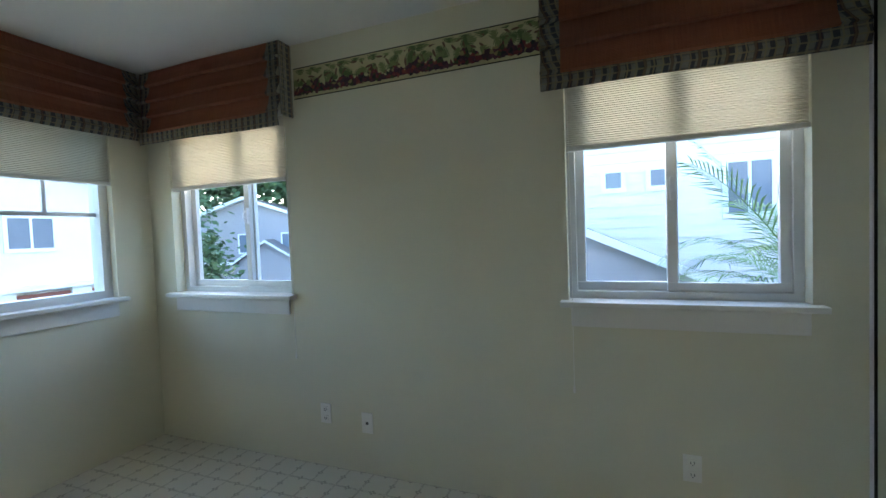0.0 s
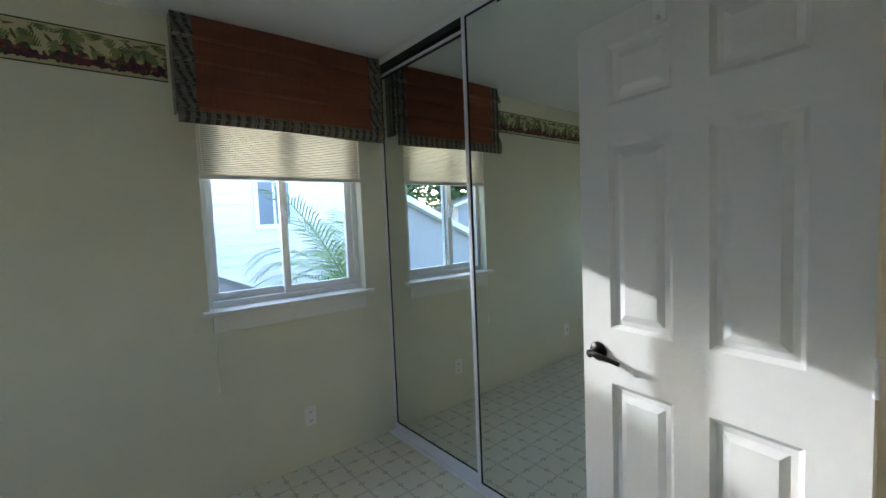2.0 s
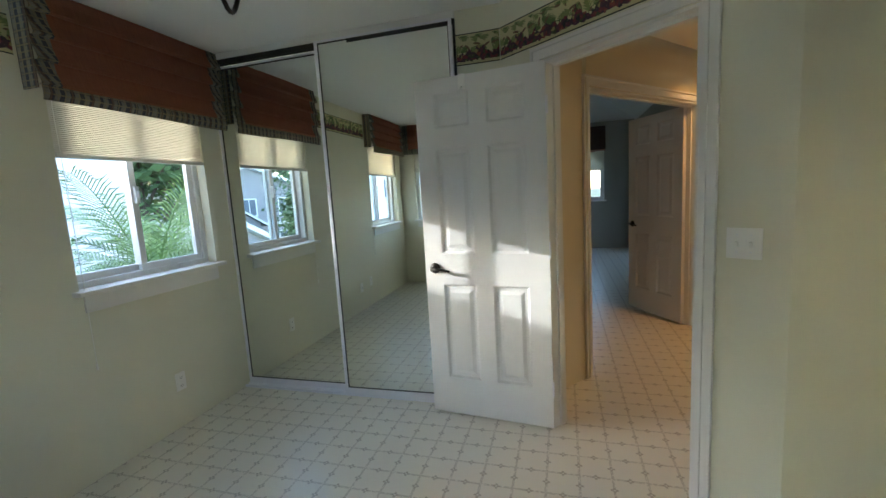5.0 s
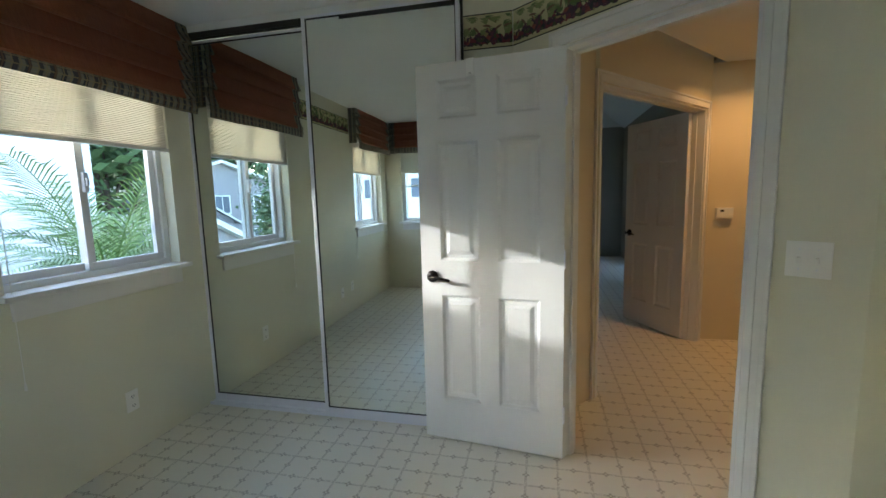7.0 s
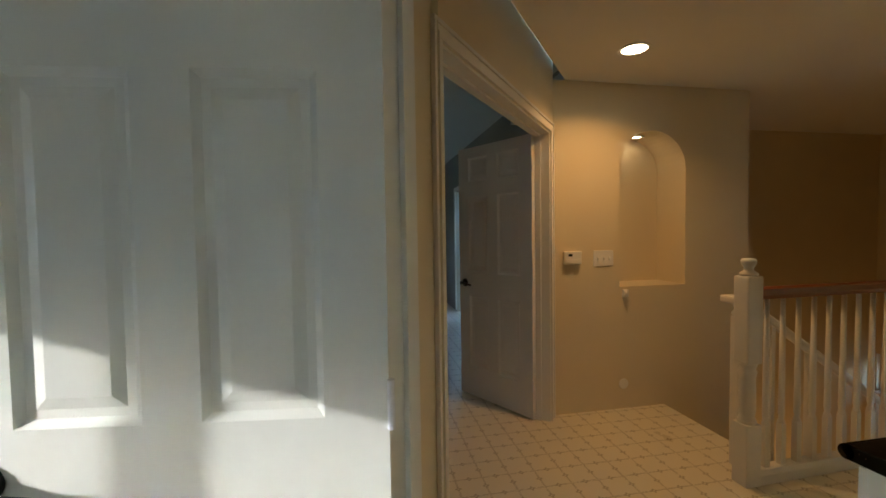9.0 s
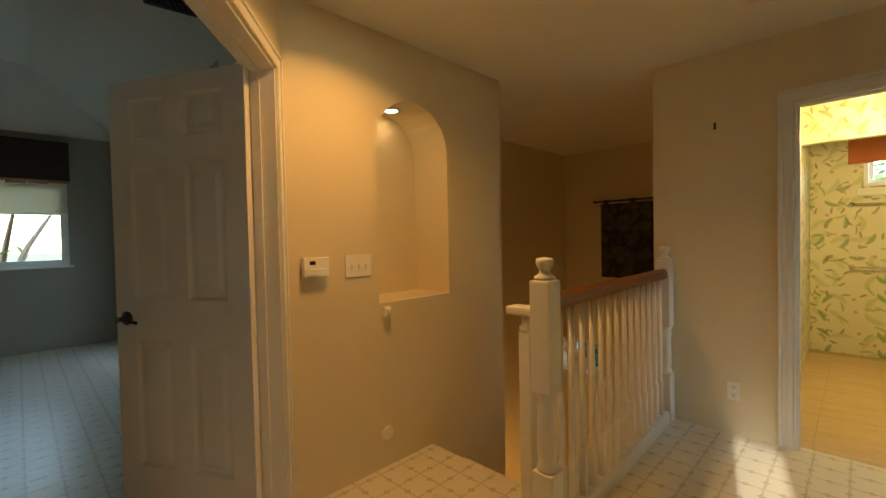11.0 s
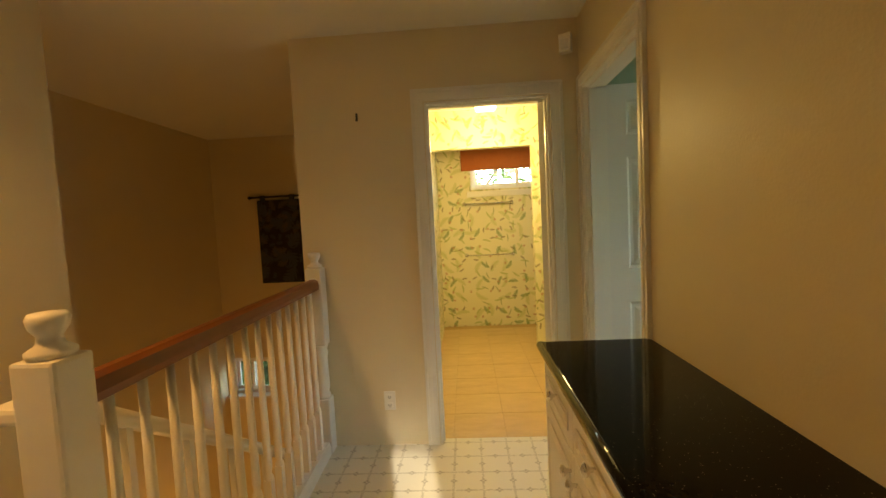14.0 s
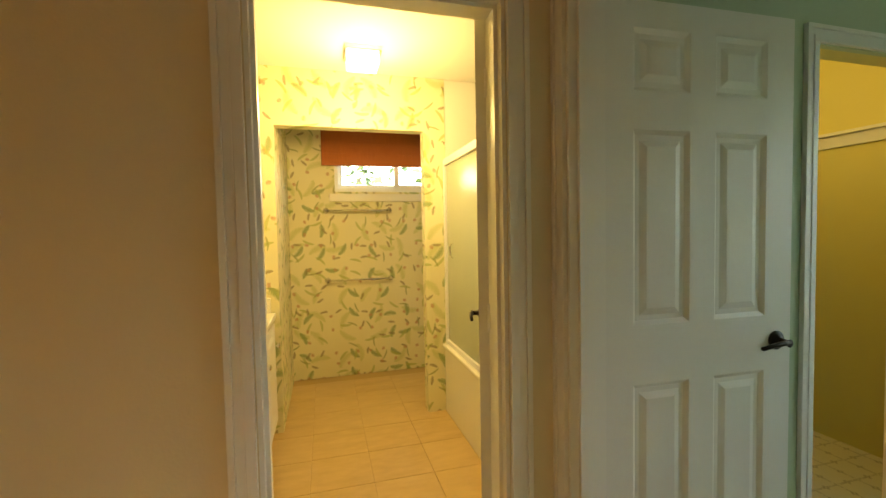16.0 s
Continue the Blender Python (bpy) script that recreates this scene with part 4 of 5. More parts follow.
outlet(pose(1.375, 0, 0.315))
outlet(pose(3.235, 0, 0.295))
outlet(pose(4.347, -5.935, 0.278, 0, 0, 180))
t = thing("phone_jack", pose(1.65, 0, 0.29), "white wall plate with a small dark jack", "wall plate")
part("plate", box(-0.035, 0.035, -0.007, -0.001, -0.058, 0.058, 0.002), M_PLASTIC, t)
part("jack", box(-0.007, 0.007, -0.009, -0.0065, -0.008, 0.006), M_BLACK, t)


def switch_plate(m, n, label):
    t = thing("light_switch", m, label, "light switch", "switches")
    w = 0.012 + 0.023 * n
    part("plate", box(-w, w, -0.007, -0.001, -0.058, 0.058, 0.002), M_PLASTIC, t)
    for i in range(n):
        x = (i - (n - 1) / 2) * 0.046
        part("toggle", turned(box(-0.005, 0.005, -0.017, -0.005, -0.011, 0.011, 0.002), pose(x, 0, 0, 18)), M_PLASTIC, t)
        part("screw", turned(lathe([(0.003, 0), (0.003, 0.0015)], 8), pose(x, -0.0065, 0.032, 90)), M_STEEL, t)
        part("screw", turned(lathe([(0.003, 0), (0.003, 0.0015)], 8), pose(x, -0.0065, -0.032, 90)), M_STEEL, t)


sw = on_d1(1.236)
switch_plate(pose(sw.x, sw.y, 1.142, 0, 0, math.degrees(math.atan2(U.y, U.x))), 2, "ivory double light switch beside the bedroom door")
switch_plate(pose(5.68, -4.03, 1.15, 0, 0, -90), 3, "ivory triple light switch beside the niche")


def chandelier():
    t = thing("chandelier", pose(2.08, -1.62, 0), "dark bronze chandelier with looped arms hung from the ceiling", "chandelier")
    part("canopy", turned(lathe([(0.0, 2.39), (0.03, 2.392), (0.065, 2.42), (0.068, 2.44)], 20), pose(0, 0, 0)), M_BRONZE, t, "", True)
    part("rod", tube([(0, 0, 2.05), (0, 0, 2.40)], 0.006), M_BRONZE, t)
    part("column", lathe([(0.0, 1.96), (0.018, 1.98), (0.03, 2.02), (0.014, 2.06), (0.022, 2.11), (0.008, 2.16)], 16), M_BRONZE, t, "", True)
    for i in range(5):
        a = 2 * math.pi * i / 5 + 0.35
        pts = []
        for k in range(17):
            f = k / 16
            r = 0.02 + 0.26 * f
            z = 2.03 - 0.14 * math.sin(math.pi * min(1, f * 1.15)) + (0.03 if f > 0.85 else 0) * (f - 0.85) / 0.15
            pts.append((r * math.cos(a), r * math.sin(a), z))
        arm = part("arm", tube(pts, 0.0065, 8), M_BRONZE, t, "", True)
        cx, cy = pts[-1][0], pts[-1][1]
        part("cup", turned(lathe([(0.008, 0), (0.026, 0.012), (0.028, 0.02), (0.012, 0.022), (0.011, 0.09), (0.0, 0.095)], 14), pose(cx, cy, pts[-1][2] - 0.004)), M_BRONZE, arm, "", True)


chandelier()


# ---- hall things ----
def baluster(h):
    return boxes([(-0.016, 0.016, -0.016, 0.016, 0.07, 0.30)], 0.002), lathe([(0.016, 0.295), (0.019, 0.31), (0.012, 0.325), (0.0165, 0.35), (0.0145, 0.6), (0.0115, h)], 12)


def newel(name, m, label):
    t = thing(name, m, label, "newel post")
    part("foot", box(-0.046, 0.046, -0.046, 0.046, 0, 0.33, 0.006), M_TRIM, t)
    part("shaft", lathe([(0.040, 0.325), (0.044, 0.345), (0.034, 0.365), (0.041, 0.40), (0.037, 0.575), (0.044, 0.605), (0.036, 0.62), (0.044, 0.64), (0.044, 0.655)], 24), M_TRIM, t, "", True)
    part("block", box(-0.046, 0.046, -0.046, 0.046, 0.65, 1.108, 0.009), M_TRIM, t)
    part("finial", lathe([(0.030, 1.103), (0.042, 1.112), (0.042, 1.122), (0.024, 1.134), (0.021, 1.150), (0.033, 1.168), (0.036, 1.186), (0.031, 1.197), (0.0, 1.201)], 24), M_TRIM, t, "", True)
    return t


newel("newel_post", pose(4.682, -4.252, 0), "white turned newel post with a ball finial at the stairs")
newel("newel_post", pose(4.735, -5.885, 0), "white turned newel post against the hall wall")
ya, yb, xa, xb = -4.30, -5.84, 4.684, 4.735
t = thing("stair_railing", pose(0, 0, 0), "white baluster railing with a cherry wood handrail", "railing")
for name, prof, mat, lab in (("handrail", [(-0.03, 0.985), (-0.034, 1.005), (-0.028, 1.035), (-0.012, 1.046), (0.012, 1.046), (0.028, 1.035), (0.034, 1.005), (0.03, 0.985)], M_RAIL, "polished cherry handrail"),
                             ("base_rail", [(-0.04, 0.0), (-0.04, 0.05), (-0.03, 0.075), (0.03, 0.075), (0.04, 0.05), (0.04, 0.0)], M_TRIM, "")):
    bm = bmesh.new()
    e0 = [bm.verts.new((xa + x, ya, z)) for x, z in prof]
    e1 = [bm.verts.new((xb + x, yb, z)) for x, z in prof]
    for i in range(len(prof)):
        j = (i + 1) % len(prof)
        bm.faces.new((e0[i], e0[j], e1[j], e1[i]))
    bm.faces.new(e0[::-1])
    bm.faces.new(e1)
    part(name, bm, mat, t, lab)
foot_bm, turn_bm = baluster(0.99)
foot_me, turn_me = mesh_of("baluster", foot_bm, M_TRIM), mesh_of("spindle", turn_bm, M_TRIM, True)
for i in range(14):
    f = (i + 0.7) / 14.4
    b = new("baluster", foot_me)
    b.parent = t
    b.location = (xa + (xb - xa) * f, ya + (yb - ya) * f, 0)
    s = new("spindle", turn_me)
    s.parent = b


def stair_rail():
    """Second post at the head of the stairs and the white rail that runs down beside them."""
    t = thing("stair_post", pose(4.84, -4.36, 0), "white stair post with a level capped rail end", "post")
    part("post", box(-0.03, 0.03, -0.03, 0.03, -0.19, 0.86, 0.008), M_TRIM, t)
    part("neck", lathe([(0.03, 0.855), (0.038, 0.875), (0.024, 0.90), (0.03, 0.93)], 16), M_TRIM, t, "", True)
    part("cap", box(-0.05, 0.09, -0.045, 0.045, 0.93, 0.972, 0.012), M_TRIM, t)
    t = thing("stair_handrail", pose(4.87, 0, 0), "cream painted handrail sloping down beside the stairs", "handrail")
    part("rail", tube([(0.0, -4.40, 0.93), (0.0, -4.48, 0.90), (0.0, -7.0, -0.80)], 0.026, 10), M_TRIM, t, "", True)
    for k in range(9):
        y = -4.62 - 0.26 * k
        z = 0.90 + (y + 4.48) * 0.675
        part("baluster", box(-0.012, 0.012, y - 0.012, y + 0.012, z - 0.98, z - 0.01), M_TRIM, t)


stair_rail()
t = thing("staircase", pose(0, 0, 0), "steep stairs going down from the landing", "stairs")
for i in range(14):
    y, z = -4.55 - 0.26 * i, -0.19 * (i + 1)
    part("tread", box(4.83, 5.67, y - 0.285, y, z - 0.03, z, 0.006), M_VINYL, t)
    part("riser", box(4.83, 5.67, y - 0.02, y - 0.002, z, z + 0.16), M_TRIM, t)
for x in (4.81, 5.655):
    bm = bmesh.new()
    q = [bm.verts.new(c) for c in ((x, -4.56, -0.02), (x, -4.56, -0.32), (x, -8.2, -2.98), (x, -8.2, -2.68), (x + 0.02, -4.56, -0.02), (x + 0.02, -4.56, -0.32), (x + 0.02, -8.2, -2.98), (x + 0.02, -8.2, -2.68))]
    for f in ((0, 1, 2, 3), (7, 6, 5, 4), (0, 3, 7, 4), (1, 5, 6, 2), (0, 4, 5, 1), (3, 2, 6, 7)):
        bm.faces.new([q[k] for k in f])
    part("string", bm, M_TRIM, t)

t = thing("wall_tapestry", pose(5.33, -8.35, 0, 0, 0, 0), "dark patterned tapestry hung from a black rod", "tapestry")
part("cloth", box(0.0, 0.95, 0.012, 0.022, 0.72, 1.70, 0.003), M_TAPESTRY, t)
part("rod", tube([(-0.08, 0.03, 1.735), (1.02, 0.03, 1.735)], 0.012), M_BLACK, t)
part("rod_end", turned(lathe([(0.0, -0.03), (0.022, 0.0), (0.0, 0.03)], 10), pose(1.03, 0.03, 1.735, 0, 90)), M_BLACK, t)
for x in (0.1, 0.5, 0.85):
    part("loop", box(x, x + 0.05, 0.012, 0.05, 1.69, 1.755, 0.003), M_TAPESTRY, t)
slider("window_6", pose(6.80, -8.35, 0, 0, 0, 180), 0.52, -0.64, -0.18, 0.12, "small low stairwell window", 0.5, True, False)

t = thing("thermostat", pose(5.68, -3.775, 1.158, 0, 0, -90), "ivory thermostat with a dark display", "thermostat")
part("body", box(-0.066, 0.066, -0.032, -0.001, -0.047, 0.047, 0.004), M_PLASTIC, t)
part("display", box(-0.038, -0.008, -0.0335, -0.030, 0.012, 0.030), M_DARKLCD, t)
part("flap", box(-0.06, 0.06, -0.036, -0.031, -0.04, -0.008, 0.002), M_PLASTIC, t)
t = thing("night_light", pose(5.68, -4.205, 0.885, 0, 0, -90), "small white plastic plug under the niche", "night light")
part("body", box(-0.022, 0.022, -0.03, -0.001, -0.03, 0.025, 0.006), M_PLASTIC, t)
part("knob", turned(lathe([(0.012, 0), (0.01, 0.014)], 12), pose(0.0, -0.03, 0.005, 90)), M_PLASTIC, t)
t = thing("wall_patch", pose(5.68, -4.20, 0.19, 0, 0, -90), "small white round blank cover low on the wall", "cover")
part("disc", turned(lathe([(0.04, 0), (0.038, 0.006), (0.0, 0.008)], 20), pose(0, -0.001, 0, 90)), M_PLASTIC, t)
t = thing("wall_nail", pose(4.443, -5.935, 1.97, 0, 0, 180), "small dark picture hook on the wall", "hook")
part("hook", boxes([(-0.006, 0.006, -0.008, -0.001, -0.022, 0.022), (-0.006, 0.006, -0.016, -0.008, -0.022, -0.012)], 0.002), M_BLACK, t)
t = thing("motion_sensor", pose(3.235, -5.90, 2.28, 0, 0, 150), "white corner alarm sensor near the ceiling", "sensor")
part("body", box(-0.033, 0.033, -0.05, -0.001, -0.05, 0.05, 0.008), M_PLASTIC, t)
part("lens", box(-0.022, 0.022, -0.054, -0.049, -0.035, 0.015, 0.003), M_WHITE, t)
t = thing("smoke_detector", pose(4.13, -5.36, 2.44), "white round smoke detector on the ceiling", "smoke detector")
part("body", lathe([(0.045, -0.04), (0.06, -0.032), (0.066, -0.015), (0.07, -0.001)], 28), M_PLASTIC, t, "", True)


def downlight(x, y, z, r, label):
    t = thing("recessed_light", pose(x, y, z), label, "ceiling light", "recessed lights")
    part("trim_ring", lathe([(r, -0.001), (r + 0.002, -0.008), (r - 0.02, -0.006), (r - 0.022, -0.001)], 28), M_TRIM, t)
    part("diffuser", lathe([(r - 0.02, -0.003), (r - 0.03, -0.002)], 28), M_LAMP, t, "lit warm lamp")


downlight(5.13, -3.90, 2.44, 0.095, "lit round recessed light in the hall ceiling")
downlight(5.88, -4.44, 2.098, 0.06, "lit small recessed light in the niche")


def knob(parent, x, y, z):
    part("knob", turned(lathe([(0.006, 0), (0.006, 0.012), (0.016, 0.02), (0.0165, 0.028), (0.008, 0.032), (0.0, 0.033)], 14), pose(x, y, z, 90)), M_CHROME, parent, "chrome round knob", True)


def raised(parent, name, x0, x1, z0, z1, material, y=-0.001, th=0.018):
    """A cupboard front with a raised field; the front looks to -y."""
    bm = box(x0, x1, y - th, y, z0, z1, 0.002)
    loops = []
    for inset, yy in ((0.045, y - th - 0.0005), (0.052, y - th + 0.006), (0.062, y - th + 0.006), (0.078, y - th - 0.002)):
        s = min(inset, (z1 - z0) * 0.42)
        loops.append([bm.verts.new(c) for c in ((x0 + inset, yy - 0.004, z0 + s), (x1 - inset, yy - 0.004, z0 + s), (x1 - inset, yy - 0.004, z1 - s), (x0 + inset, yy - 0.004, z1 - s))])
    for p, q in zip(loops, loops[1:]):
        for i in range(4):
            bm.faces.new((p[i], p[(i + 1) % 4], q[(i + 1) % 4], q[i]))
    bm.faces.new(loops[-1])
    return part(name, bm, material, parent)


def cabinet_unit(m, label):
    """Base unit 0.84 wide: two drawers over two doors, front to -y."""
    t = thing("base_cabinet", m, label, "cabinet", "hall cabinets")
    part("body", boxes([(0, 0.84, 0, 0.38, 0.1, 0.825), (0, 0.84, 0.06, 0.38, 0, 0.1)]), M_DOOR, t)
    for x0, x1, kx in ((0.005, 0.4175, 0.385), (0.4225, 0.835, 0.455)):
        d = raised(t, "drawer_front", x0, x1, 0.665, 0.815, M_DOOR)
        knob(d, (x0 + x1) / 2, -0.019, 0.75)
        d = raised(t, "door", x0, x1, 0.115, 0.655, M_DOOR)
        knob(d, kx, -0.019, 0.60)
    return t


mc = pose(3.548, -5.045, 0, 0, 0, 90)
c1 = cabinet_unit(mc, "cream painted cabinet with two drawers over two doors")
copy_thing(c1, pose(3.548, -4.203, 0, 0, 0, 90))
t = thing("worktop", pose(3.169, -5.07, 0.83), "polished black granite worktop on the hall cabinets", "worktop")
part("slab", box(0, 0.405, 0.014, 1.73, 0.0, 0.035, 0.003), M_GRANITE, t)
part("front_edge", turned(lathe([(0.0172, 0.0), (0.0175, 1.73)], 20), pose(0.404, 1.73, 0.0175, 90)), M_GRANITE, t, "rounded polished edge", True)
part("end_edge", turned(lathe([(0.0172, 0.0), (0.0175, 0.404)], 20), pose(0.0, 0.014, 0.0175, 0, 90)), M_GRANITE, t, "rounded polished edge", True)

# ---- bathroom ----
solid("bath_subfloor", box(2.25, 4.76, -8.88, -5.995, -0.2, -0.006), M_GROUT, "tan grout bed under the bathroom tiles", "floor", "structure")
t = tagged(thing("bath_tiles", pose(0, 0, 0), "beige stone bathroom floor tiles", "floor"), kind="structure")
tile_me = mesh_of("tile", box(-0.164, 0.164, -0.164, 0.164, -0.006, 0.0, 0.002), M_TILE)
for i in range(5):
    for j in range(9):
        x, y = 3.10 + 0.331 * i + 0.05, -6.16 - 0.331 * j
        if y > -8.70:
            o = new("tile", tile_me)
            o.parent, o.location = t, (x, y, 0.0005 * ((i * 7 + j * 3) % 3))
wall("wall_bath_partition", (2.997, -7.75), (3.158, -7.75), -0.10, 0, H, [], M_PAPER, "narrow wallpapered partition")
wall("wall_bath_partition_east", (4.168, -7.75), (4.70, -7.75), -1.03, 0, H, [], M_PAPER, "wallpapered partition beside the vanity")
wall("wall_bath_header", (3.158, -7.75), (4.168, -7.75), -0.10, 2.06, H, [], M_PAPER, "wallpapered header over the alcove")


def towel_bar(z):
    t = thing("towel_bar", pose(3.265, -8.78, z), "chrome towel bar on the papered wall", "towel bar", "towel bars")
    part("bar", tube([(0, 0.055, 0), (0.58, 0.055, 0)], 0.009, 10), M_CHROME, t, "", True)
    for x in (0.0, 0.58):
        part("post", turned(lathe([(0.026, 0.001), (0.026, 0.008), (0.013, 0.016), (0.013, 0.066), (0.0, 0.068)], 14), pose(x, 0, 0, -90)), M_CHROME, t, "", True)


towel_bar(1.545)
towel_bar(0.905)
t = thing("bath_ceiling_light", pose(3.61, -7.40, 2.44), "lit square glass ceiling light with a chrome base", "ceiling light")
part("base", boxes([(-0.105, 0.105, -0.105, 0.105, -0.03, -0.001)], 0.005), M_CHROME, t)
part("shade", box(-0.095, 0.095, -0.095, 0.095, -0.10, -0.032, 0.02), M_LAMPB, t, "glowing square glass shade")
t = thing("vanity_cabinet", pose(4.215, -7.72, 0, 0, 0, -90) @ pose(-1.42, 0, 0), "cream vanity cabinet along the bathroom wall", "cabinet")
part("body", boxes([(0, 1.41, 0, 0.47, 0.1, 0.78)]), M_DOOR, t)
for k in range(3):
    d = raised(t, "door", 0.01 + 0.466 * k, 0.46 + 0.466 * k, 0.12, 0.76, M_DOOR)
    knob(d, 0.42 + 0.466 * k, -0.02, 0.62)
t = thing("vanity_counter", pose(0, 0, 0), "white vanity top with a backsplash", "worktop")
part("slab", box(4.19, 4.70, -7.745, -6.30, 0.781, 0.82, 0.008), M_WHITE, t)
part("backsplash", box(4.675, 4.697, -7.745, -6.30, 0.82, 0.92, 0.004), M_WHITE, t)
part("side_splash", box(4.22, 4.675, -7.745, -7.725, 0.82, 0.92, 0.004), M_WHITE, t)
t = thing("bathtub", pose(0, 0, 0), "white bathtub with a tall smooth apron", "bathtub")
part("apron", box(2.98, 3.03, -7.745, -6.20, 0, 0.48, 0.012), M_WHITE, t)
part("rim", boxes([(2.90, 3.045, -7.745, -6.20, 0.481, 0.51)], 0.01), M_WHITE, t)
part("basin", boxes([(2.27, 2.90, -7.745, -6.20, 0.1, 0.14), (2.27, 2.33, -7.745, -6.20, 0.14, 0.5)]), M_WHITE, t)
solid("wall_shower_panel", box(2.27, 3.0, -7.86, -7.755, 0, H - 0.002), M_WHITE, "white shower end panel", "wall", "structure")
t = thing("shower_door", pose(3.0, 0, 0), "framed frosted sliding shower doors on the tub", "shower door")
part("frame", boxes([(-0.02, 0.02, -7.745, -7.705, 0.511, 1.86), (-0.02, 0.02, -6.24, -6.20, 0.511, 1.86), (-0.025, 0.025, -7.705, -6.24, 1.81, 1.86), (-0.02, 0.02, -7.705, -6.24, 0.511, 0.545)], 0.004), M_STEEL, t)
part("pane", box(-0.004, 0.004, -7.705, -6.95, 0.545, 1.81), M_FROST, t, "frosted glass panel")
part("pane", box(0.007, 0.013, -7.0, -6.24, 0.545, 1.81), M_FROST, t, "frosted glass panel")
part("pull", tube([(0.015, -7.55, 1.15), (0.03, -7.55, 1.17), (0.03, -7.55, 1.23), (0.015, -7.55, 1.25)], 0.006), M_CHROME, t)
t = thing("closet_shelf_rail", pose(0, 0, 0), "white shelf cleat along the yellow closet wall", "shelf")
part("cleat", box(0.852, 0.87, -7.095, -6.08, 1.80, 1.87, 0.003), M_TRIM, t)
part("cap", box(0.852, 0.895, -7.095, -6.08, 1.871, 1.89, 0.003), M_TRIM, t)

# ---- far bedroom ----
t = thing("ceiling_fan", pose(8.15, -2.0, 0), "dark wooden ceiling fan at rest under the coved ceiling", "ceiling fan")
part("rod", tube([(0, 0, 2.62), (0, 0, 3.2)], 0.014), M_BRONZE, t)
part("motor", lathe([(0.03, 2.46), (0.10, 2.48), (0.12, 2.54), (0.09, 2.62), (0.02, 2.64)], 20), M_BRONZE, t, "", True)
for i in range(5):
    a = 72 * i - 105
    out = [(0.16, 0.04), (0.3, 0.075), (0.5, 0.095), (0.62, 0.08), (0.68, 0.0), (0.62, -0.08), (0.5, -0.095), (0.3, -0.075), (0.16, -0.04)]
    part("blade", turned(prism(out, 0.0, 0.01), pose(0, 0, 2.47, 0, 0, a) @ pose(0, 0, 0, 14)), M_FANWOOD, t)
t = thing("ceiling_vent", pose(6.9, -3.46, 2.875, 30) @ pose(0, 0, 0, 0, 0, 40), "dark slatted air vent in the sloping ceiling", "vent")
part("frame", boxes([(-0.2, 0.2, -0.1, -0.08, -0.04, -0.02), (-0.2, 0.2, 0.08, 0.1, -0.04, -0.02)]), M_BLACK, t)
for k in range(8):
    part("slat", box(-0.19 + 0.05 * k, -0.165 + 0.05 * k, -0.08, 0.08, -0.038, -0.022), M_BLACK, t)


# ---- outdoors ----
G = -2.9
solid("ground", box(-400, 400, -400, 400, G - 0.2, G), M_LAWN, "lawn and paving round the houses", "ground", "structure")


def house_window(t, x0, x1, z0, z1, y, cols=2):
    w = part("window", boxes([(x0 - 0.09, x1 + 0.09, y - 0.04, y, z0 - 0.1, z0), (x0 - 0.09, x1 + 0.09, y - 0.04, y, z1, z1 + 0.09), (x0 - 0.09, x0, y - 0.04, y, z0, z1), (x1, x1 + 0.09, y - 0.04, y, z0, z1)]), M_VINYLW, t)
    part("pane", box(x0, x1, y - 0.02, y - 0.005, z0, z1), M_PANE, w)
    for k in range(1, cols):
        x = x0 + (x1 - x0) * k / cols
        part("mullion", box(x - 0.025, x + 0.025, y - 0.035, y - 0.02, z0, z1), M_VINYLW, w)


def laps(x0, x1, z0, z1, y, pitch=0.21):
    bm = bmesh.new()
    z = z0
    while z < z1 - 0.01:
        e = min(z + pitch, z1)
        q = [bm.verts.new(c) for c in ((x0, y - 0.022, z), (x1, y - 0.022, z), (x1, y - 0.004, e), (x0, y - 0.004, e), (x0, y, z), (x1, y, z))]
        bm.faces.new(q[:4])
        bm.faces.new((q[4], q[5], q[1], q[0]))
        z = e
    return bm


def gable(x0, x1, z0, ridge, y0, y1, over=0.25, th=0.16):
    """Pitched roof with its ridge along y."""
    xc = (x0 + x1) / 2
    k = (ridge - z0) / (xc - x0)
    o = [(x0 - over, z0 - over * k), (xc, ridge), (x1 + over, z0 - over * k), (x1 + over, z0 - over * k + th), (xc, ridge + th), (x0 - over, z0 - over * k + th)]
    bm = bmesh.new()
    a, b = [[bm.verts.new((x, y, z)) for x, z in o] for y in (y0 - over, y1)]
    for i in range(6):
        j = (i + 1) % 6
        bm.faces.new((a[i], a[j], b[j], b[i]))
    for r in (a, b):
        bm.faces.new((r[0], r[1], r[4], r[5]))
        bm.faces.new((r[1], r[2], r[3], r[4]))
    return bm


def gable_wall(x0, x1, zb, z0, ridge, y, th=0.2):
    xc = (x0 + x1) / 2
    bm = bmesh.new()
    o = [(x0, zb), (x1, zb), (x1, z0), (xc, ridge), (x0, z0)]
    a, b = [[bm.verts.new((x, yy, z)) for x, z in o] for yy in (y, y + th)]
    bm.faces.new(a)
    bm.faces.new(b[::-1])
    for i in range(5):
        j = (i + 1) % 5
        bm.faces.new((a[i], b[i], b[j], a[j]))
    return bm


